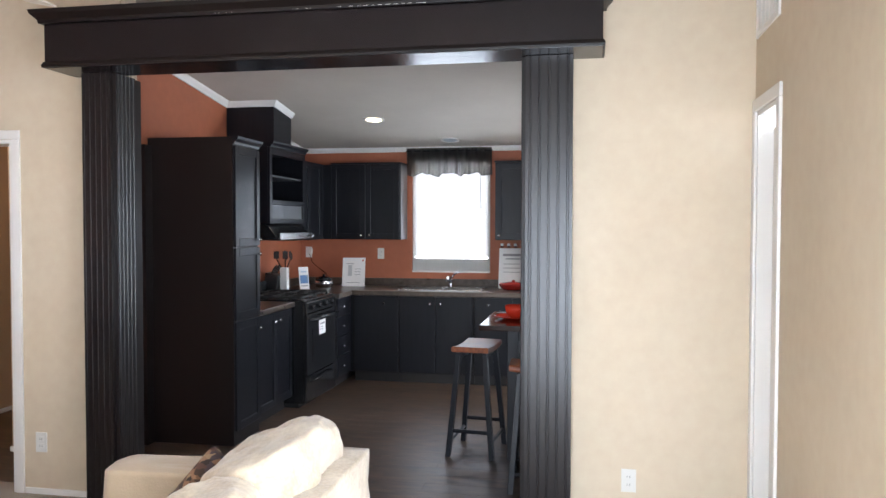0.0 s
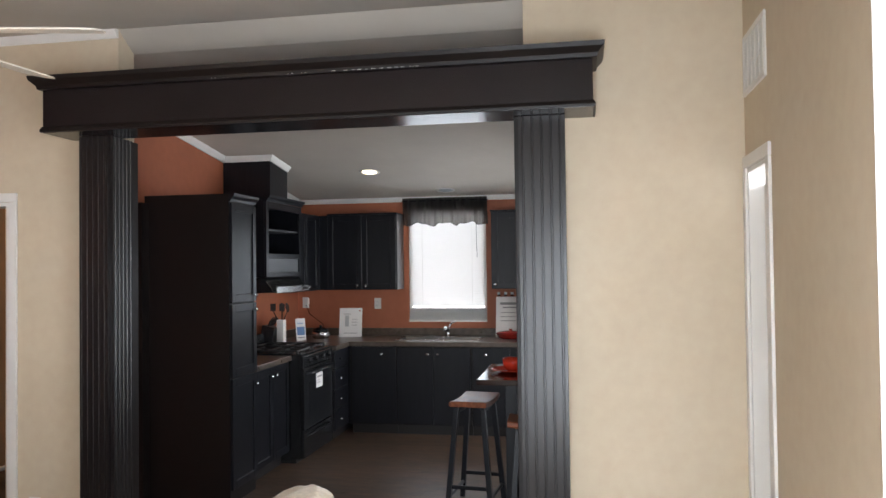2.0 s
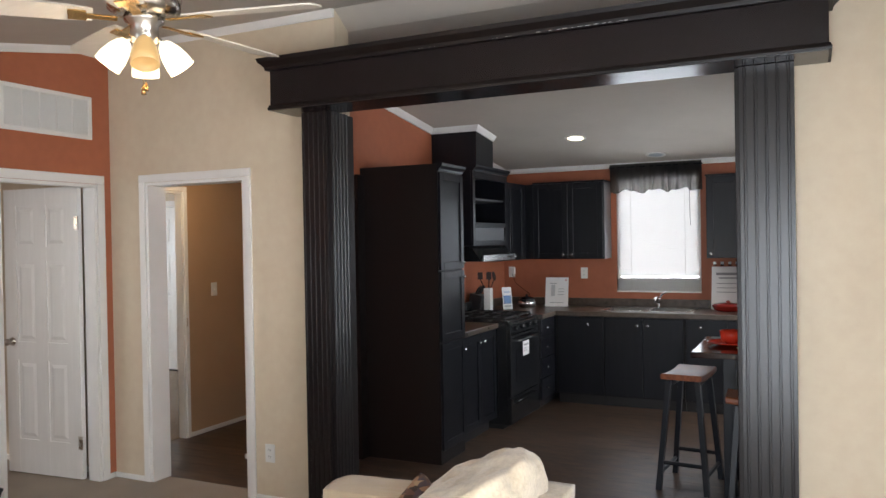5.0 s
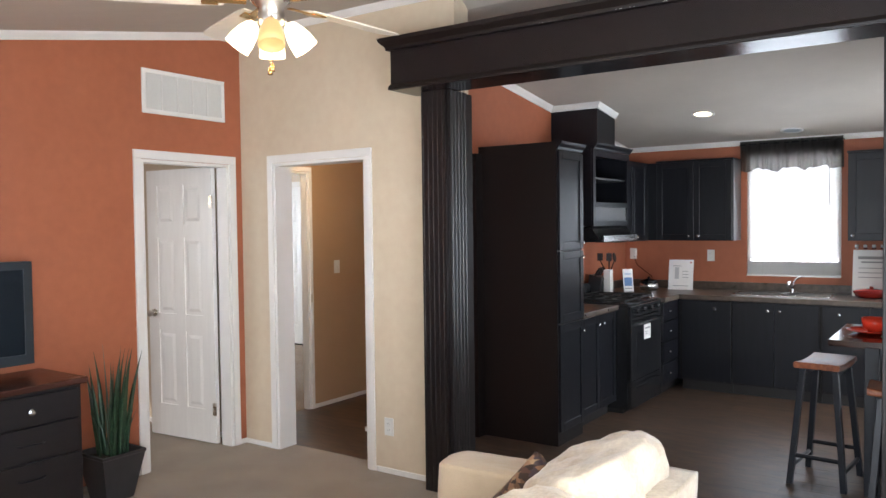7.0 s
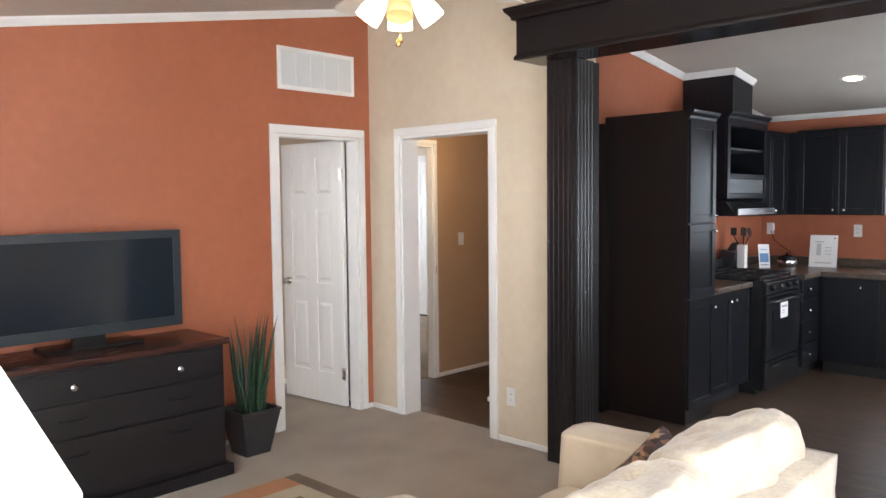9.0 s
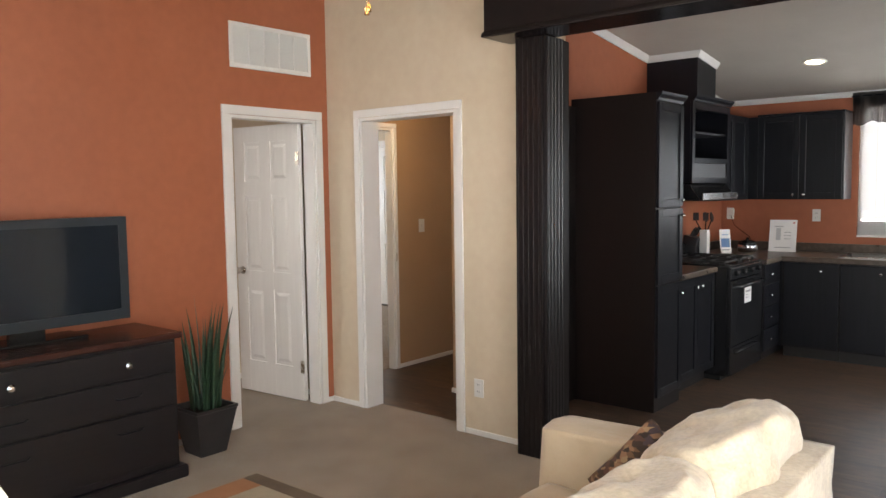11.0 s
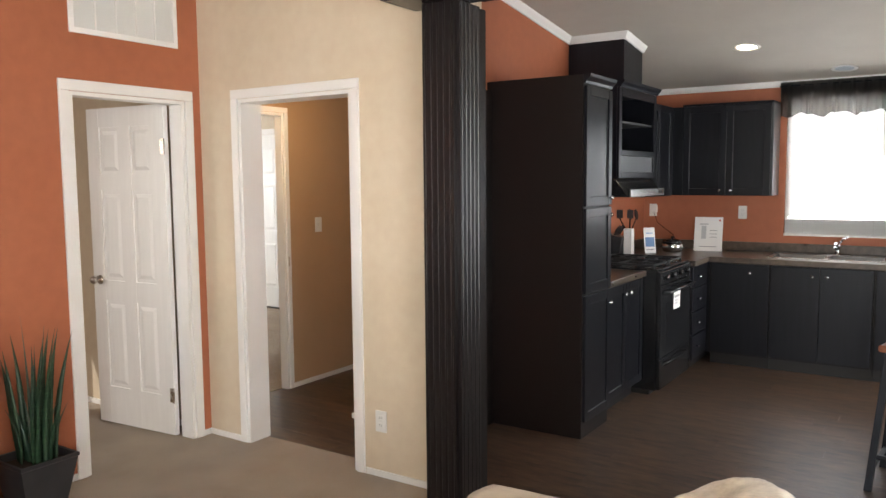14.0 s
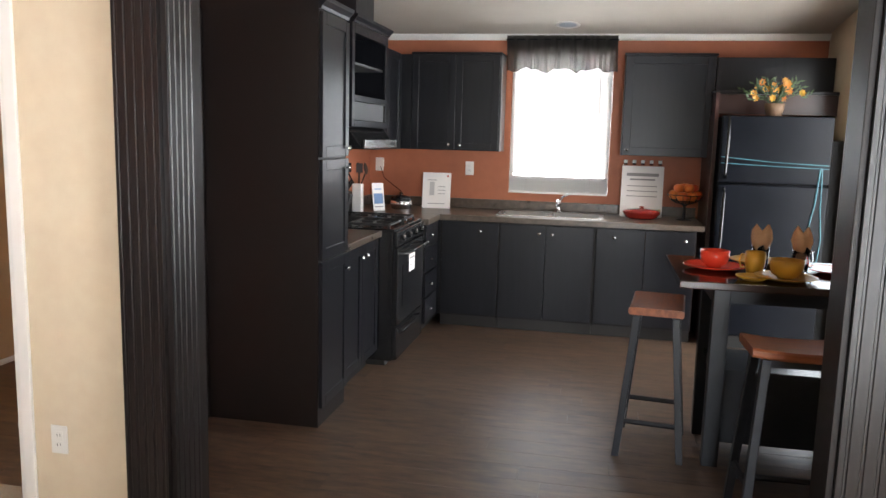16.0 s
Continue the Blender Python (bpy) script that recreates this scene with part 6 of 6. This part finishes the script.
for i in range(26):
    a, q = rr.uniform(0, 6.28), rr.uniform(0, 0.095)
    bx, by = px + q * math.cos(a), py + q * math.sin(a)
    L = rr.uniform(0.22, 0.66) if i > 5 else rr.uniform(0.52, 0.70)
    lean = Vector((math.cos(a), math.sin(a), 0)) * (q * 0.9 + rr.uniform(0, 0.04))
    wd = rr.uniform(0.010, 0.018)
    tw = rr.uniform(0, 3.14)
    bm = bmesh.new()
    prev = None
    segs = 9
    for k in range(segs + 1):
        u = k / segs
        c = Vector((bx, by, 0.245)) + lean * u * u + Vector((0, 0, L * u)) + Vector((math.sin(u * 3 + i), math.cos(u * 2.5 + i), 0)) * 0.008 * u
        ww = wd * (1 - u ** 2.2) * (0.75 + 0.5 * math.sin(u * math.pi)) + 0.0006
        ang_ = tw + u * 0.7
        d = Vector((math.cos(ang_), math.sin(ang_), 0))
        nrm = Vector((-d.y, d.x, 0))
        row = [bm.verts.new(c - d * ww), bm.verts.new(c + nrm * ww * 0.45), bm.verts.new(c + d * ww), bm.verts.new(c + nrm * ww * 0.15)]
        if prev:
            for j in range(4):
                bm.faces.new((prev[j], prev[(j + 1) % 4], row[(j + 1) % 4], row[j]))
        prev = row
    part("leaf", finish(bm, smooth=True), LEAF, pot)

# rug
rug = thing("area_rug", (-2.4, 1.8, 0), "patterned area rug with rust, tan and cream borders", "rug")
RUG_T = mat("rug_taupe", (0.14, 0.10, 0.07), 0.95, bump=0.6, bscale=300, color2=(0.18, 0.13, 0.09))
RUG_C = mat("rug_cream", (0.42, 0.36, 0.26), 0.95, bump=0.6, bscale=300, color2=(0.48, 0.41, 0.30))
RUG_R = mat("rug_rust", (0.40, 0.19, 0.09), 0.95, bump=0.6, bscale=300, color2=(0.45, 0.22, 0.11))
RUG_O = mat("rug_olive", (0.16, 0.14, 0.06), 0.95, bump=0.6, bscale=300, color2=(0.20, 0.17, 0.08))
rx0, rx1, ry0_, ry1_ = -3.32, -1.50, 0.60, 2.90


def frame_band(x0, x1, y0, y1, wd, mt, z0, z1, name):
    part(name, B((x0, x1, y0, y0 + wd, z0, z1), (x0, x1, y1 - wd, y1, z0, z1), (x0, x0 + wd, y0 + wd, y1 - wd, z0, z1), (x1 - wd, x1, y0 + wd, y1 - wd, z0, z1)), mt, rug)


part("backing", B((rx0, rx1, ry0_, ry1_, 0.0005, 0.006)), RUG_T, rug)
part("border", B((rx0, rx1, ry1_ - 0.09, ry1_, 0.0062, 0.010)), RUG_T, rug)
part("border", B((rx0, rx0 + 0.16, ry0_, ry1_ - 0.0901, 0.0062, 0.010)), RUG_R, rug)
part("field", B((rx0 + 0.161, rx1, ry0_, ry1_ - 0.0901, 0.0062, 0.010)), RUG_C, rug)
frame_band(rx0 + 0.30, rx1 - 0.2, 1.9, 2.70, 0.035, RUG_O, 0.0102, 0.012, "pattern_band")
frame_band(rx0 + 0.42, rx1 - 0.3, 2.02, 2.58, 0.02, RUG_R, 0.0102, 0.012, "pattern_band")
frame_band(rx0 + 0.30, rx1 - 0.2, 0.8, 1.7, 0.035, RUG_O, 0.0102, 0.012, "pattern_band")


# ---- loveseat ----
def cushion(name, parent, x0, x1, y0, y1, z0, z1, m, puff=0.5, n=26, lump=0.012, seed=0, shear=0.0, lean=0.0, tilt=0.0):
    """A soft block: a superellipsoid with slow lumps."""
    bm = bmesh.new()
    bmesh.ops.create_cube(bm, size=2.0)
    bmesh.ops.subdivide_edges(bm, edges=bm.edges, cuts=n, use_grid_fill=True)
    c = Vector(((x0 + x1) / 2, (y0 + y1) / 2, (z0 + z1) / 2))
    h = Vector(((x1 - x0) / 2, (y1 - y0) / 2, (z1 - z0) / 2))
    rr_ = random.Random(seed)
    o = Vector((rr_.random() * 9, rr_.random() * 9, rr_.random() * 9))
    for v in bm.verts:
        p = v.co.copy()
        q = p.normalized() * 1.25
        p = p.lerp(Vector([max(-1.0, min(1.0, k)) for k in q]), puff)
        r_ = Vector((p.x * h.x, p.y * h.y, p.z * h.z))
        d = noise.noise((r_ + o) * 7.0) * lump + noise.noise((r_ + o) * 18.0) * lump * 0.35
        d -= max(0.0, 0.10 - abs(noise.noise(Vector((r_.x * 5 + o.x, r_.y * 11 + o.y, r_.z * 4 + o.z))))) * lump * 3.2
        r_ += p.normalized() * d
        r_.x += lean * (p.z + 1) * 0.5
        r_.z += (shear * p.y + tilt * p.x) * (0.5 + 0.5 * p.z)
        v.co = c + r_
    return part(name, finish(bm, smooth=True), m, parent)


sofa = thing("loveseat", (-1.0, 2.35, 0), "cream chenille loveseat with plump loose back cushions", "sofa")
sy0, sy1 = 1.78, 3.02
cushion("base", sofa, -1.45, -0.54, sy0, sy1 - 0.01, 0.06, 0.36, SOFAA, 0.06, lump=0.004)
cushion("back_frame", sofa, -0.71, -0.48, sy0, sy1 + 0.01, 0.28, 0.725, SOFA, 0.10, lump=0.010, seed=3)
cushion("arm", sofa, -1.46, -0.53, sy1 - 0.20, sy1 + 0.02, 0.10, 0.655, SOFAA, 0.16, lump=0.006, seed=4)
cushion("arm", sofa, -1.46, -0.53, sy0 - 0.02, sy0 + 0.20, 0.10, 0.655, SOFAA, 0.16, lump=0.006, seed=5)
for i in range(2):
    a = sy0 + 0.21 + i * 0.42
    cushion("seat_cushion", sofa, -1.42, -0.70, a, a + 0.41, 0.33, 0.45, SOFAA, 0.22, lump=0.006, seed=6 + i)
    cushion("back_cushion", sofa, (-1.00, -0.98)[i], (-0.66, -0.605)[i], (sy0 + 0.02, 2.36)[i], (2.44, 3.01)[i], 0.36, (0.79, 0.842)[i], SOFA, 0.95, lump=0.030, seed=9 + i, lean=0.08, shear=0.025, tilt=0.045)
for x in (-1.40, -0.56):
    for y in (sy0 + 0.08, sy1 - 0.08):
        bm = bmesh.new()
        lathe(bm, [(0.025, 0), (0.032, 0.06)], 12, c=(x, y, 0.0))
        part("foot", finish(bm), ESP, sofa)
bm = bmesh.new()
bmesh.ops.create_cube(bm, size=2.0)
bmesh.ops.subdivide_edges(bm, edges=bm.edges, cuts=10, use_grid_fill=True)
for v in bm.verts:
    p = v.co.copy()
    e = max(abs(p.x), abs(p.z))
    th_ = 0.075 * (1 - 0.75 * e ** 3)
    v.co = Vector((p.x * 0.155 * (1 - 0.06 * (1 - abs(p.z))), p.y * th_, p.z * 0.155 * (1 - 0.06 * (1 - abs(p.x)))))
pl = thing("throw_pillow", (-1.10, 2.72, 0.52), "brown patchwork throw pillow leaning in the loveseat's corner", "pillow")
m = pose(-0.995, 2.715, 0.58, -38, 0, -28) @ pose(0, 0, 0, 0, 22, 0)
for v in bm.verts:
    v.co = m @ v.co
part("cover", finish(bm, smooth=True), PILLOW, pl)

# ---- table lamp and its table ----
et = thing("end_table", (-1.785, 0.83, 0), "small dark round end table", "side table")
bm = bmesh.new()
lathe(bm, [(0.0, 0.56), (0.24, 0.56), (0.25, 0.57), (0.25, 0.59), (0.24, 0.60), (0.0, 0.60)], 32, c=(-1.785, 0.83, 0))
part("tabletop", finish(bm), BLKW, et)
bm = bmesh.new()
lathe(bm, [(0.18, 0.0), (0.18, 0.02), (0.03, 0.05), (0.03, 0.559)], 24, c=(-1.785, 0.83, 0))
part("pedestal", finish(bm), BLKW, et)
tl = thing("table_lamp", (-1.785, 0.83, 0.6), "table lamp with a wide white tapered shade", "lamp")
bm = bmesh.new()
lathe(bm, [(0.07, 0.6005), (0.07, 0.615), (0.02, 0.63), (0.055, 0.70), (0.05, 0.78), (0.015, 0.85), (0.012, 0.90)], 24, c=(-1.785, 0.83, 0))
part("base", finish(bm, smooth=True), NICKEL, tl)
bm = bmesh.new()
lathe(bm, [(0.270, 0.83), (0.10, 1.18), (0.097, 1.18), (0.265, 0.832), (0.270, 0.83)], 40, c=(-1.785, 0.83, 0), cap=False)
part("shade", finish(bm, smooth=False), LSHADE, tl)

# ---- ceiling fan ----
cfx, cfy = -1.865, 2.38
fan = thing("ceiling_fan", (cfx, cfy, 2.4), "brushed nickel ceiling fan with pale blades and lit glass shades", "ceiling fan")
zc = zl(cfy)
bm = bmesh.new()
lathe(bm, [(0.02, 2.43), (0.09, 2.435), (0.125, 2.455), (0.13, 2.50), (0.115, 2.535), (0.05, 2.56), (0.02, 2.565)], 32, c=(cfx, cfy, 0))
part("motor_housing", finish(bm, smooth=True), NICKEL, fan)
bm = bmesh.new()
lathe(bm, [(0.013, 2.56), (0.013, zc - 0.02), (0.055, zc - 0.02), (0.065, zc - 0.001)], 20, c=(cfx, cfy, 0))
part("downrod", finish(bm), NICKEL, fan)
bm = bmesh.new()
lathe(bm, [(0.0, 2.318), (0.02, 2.32), (0.045, 2.34), (0.05, 2.37), (0.048, 2.40), (0.07, 2.415), (0.072, 2.429), (0.0, 2.4295)], 24, c=(cfx, cfy, 0))
kit = part("switch_housing", finish(bm, smooth=True), NICKEL, fan)
for k in range(5):
    a = radians(14 + 72 * k)
    m = Matrix.Translation((cfx, cfy, 2.425)) @ Matrix.Rotation(a, 4, "Z") @ Matrix.Rotation(radians(11), 4, "X")
    bm = bmesh.new()
    pts = [(0.17, 0.045), (0.24, 0.056), (0.50, 0.066), (0.62, 0.067), (0.655, 0.055), (0.665, 0.0)]
    out_ = [(x, y) for x, y in pts] + [(x, -y) for x, y in reversed(pts[:-1])]
    lo = [bm.verts.new(m @ Vector((x, y, -0.003))) for x, y in out_]
    hi = [bm.verts.new(m @ Vector((x, y, 0.003))) for x, y in out_]
    nn = len(out_)
    for i in range(nn):
        bm.faces.new((lo[i], lo[(i + 1) % nn], hi[(i + 1) % nn], hi[i]))
    bm.faces.new(lo)
    bm.faces.new(hi)
    bl = part("blade", finish(bm), BLADE, fan)
    bm = bmesh.new()
    box(bm, 0.09, 0.25, -0.016, 0.016, -0.010, -0.004, m)
    box(bm, 0.19, 0.25, -0.035, 0.035, -0.010, -0.0035, m)
    part("blade_bracket", finish(bm, 0.002), BRASS, bl, "brass blade bracket")
for k in range(4):
    a = radians(-44 + 90 * k)
    d = Vector((math.cos(a), math.sin(a), 0))
    base = Vector((cfx, cfy, 2.345))
    bm = bmesh.new()
    tube(bm, [base + d * 0.03, base + d * 0.05 + Vector((0, 0, 0.008)), base + d * 0.062 + Vector((0, 0, -0.004))], 0.009, 8)
    arm = part("lamp_arm", finish(bm, smooth=True), NICKEL, kit)
    m = Matrix.Translation(base + d * 0.062 + Vector((0, 0, -0.002))) @ Matrix.Rotation(a, 4, "Z") @ Matrix.Rotation(radians(-22 if k % 2 == 0 else -36), 4, "Y") @ Matrix.Diagonal((0.94, 0.94, 0.96, 1))
    bm = bmesh.new()
    prof = [(0.018, 0.0), (0.028, -0.010), (0.042, -0.042), (0.050, -0.078), (0.052, -0.115), (0.049, -0.115), (0.047, -0.078), (0.038, -0.042), (0.016, -0.004)]
    lathe(bm, prof, 28, m=m, cap=False)
    part("glass_shade", finish(bm, smooth=True), SHADE if k else SHADE2, arm)
    if k:
        lamp("fan_bulb", "POINT", m @ Matrix.Translation((0, 0, -0.145)), 3.6, (1, 0.72, 0.42), radius=0.03)
bm = bmesh.new()
tube(bm, [(cfx + 0.01, cfy - 0.02, 2.32), (cfx + 0.01, cfy - 0.02, 2.18)], 0.0015, 5)
tube(bm, [(cfx - 0.02, cfy + 0.02, 2.32), (cfx - 0.02, cfy + 0.02, 2.20)], 0.0015, 5)
part("pull_chain", finish(bm), BRASS, fan)
for p in ((cfx + 0.01, cfy - 0.02, 2.15), (cfx - 0.02, cfy + 0.02, 2.172)):
    bm = bmesh.new()
    lathe(bm, [(0.003, 0.032), (0.007, 0.02), (0.009, 0.0), (0.0, -0.002)], 10, c=p)
    part("pull_fob", finish(bm, smooth=True), BRASS, fan)

# ---- outside and the front window ----
setting("ground", B((-40, 40, -40, FY - 1.5, -0.4, -0.3), (-40, 40, BY + 0.5, 40, -0.4, -0.3)), mat("dry_ground", (0.22, 0.19, 0.14), 0.95, color2=(0.28, 0.25, 0.19), scale=2))
fw = tagged(new("window_2"), kind="structure")
fw.matrix_basis = Matrix.Translation((-2.6, FY, 0.85))
part("window_frame", B((-3.45, -3.40, FY - 0.09, FY - 0.02, 0.85, 2.05), (-1.80, -1.75, FY - 0.09, FY - 0.02, 0.85, 2.05), (-3.40, -1.80, FY - 0.09, FY - 0.02, 0.85, 0.90), (-3.40, -1.80, FY - 0.09, FY - 0.02, 2.0, 2.05), (-2.63, -2.57, FY - 0.088, FY - 0.022, 0.90, 2.0)), WHITE, fw)
p = part("pane", B((-3.40, -1.80, FY - 0.06, FY - 0.055, 0.90, 2.0)), GLASS, fw)
p.visible_shadow = False
p = tagged(new("window_3"), kind="structure")
p.matrix_basis = Matrix.Translation((RX + 0.05, 1.5, 0))
part("window_frame", B((RX + 0.001, RX + 0.09, 0.721, 0.76, 0, 2.419), (RX + 0.04, RX + 0.09, 2.36, 2.399, 0, 2.419), (RX + 0.04, RX + 0.09, 0.761, 2.359, 2.37, 2.419), (RX + 0.03, RX + 0.08, 1.48, 1.53, 0.05, 2.369), (RX + 0.03, RX + 0.08, 0.761, 2.359, 0.001, 0.049)), WHITE, p)
g_ = part("pane", B((RX + 0.055, RX + 0.06, 0.761, 1.479, 0.05, 2.369), (RX + 0.055, RX + 0.06, 1.531, 2.359, 0.05, 2.369)), GLASS, p)
g_.visible_shadow = False
setting("side_backdrop", B((RX + 1.65, RX + 1.66, -1.5, 4.1, -0.3, 3.4)), OUTSIDE)
setting("dining_backdrop", B((KR + 1.5, KR + 1.51, 4.5, 8.0, -0.5, 3.4)), OUTSIDE)
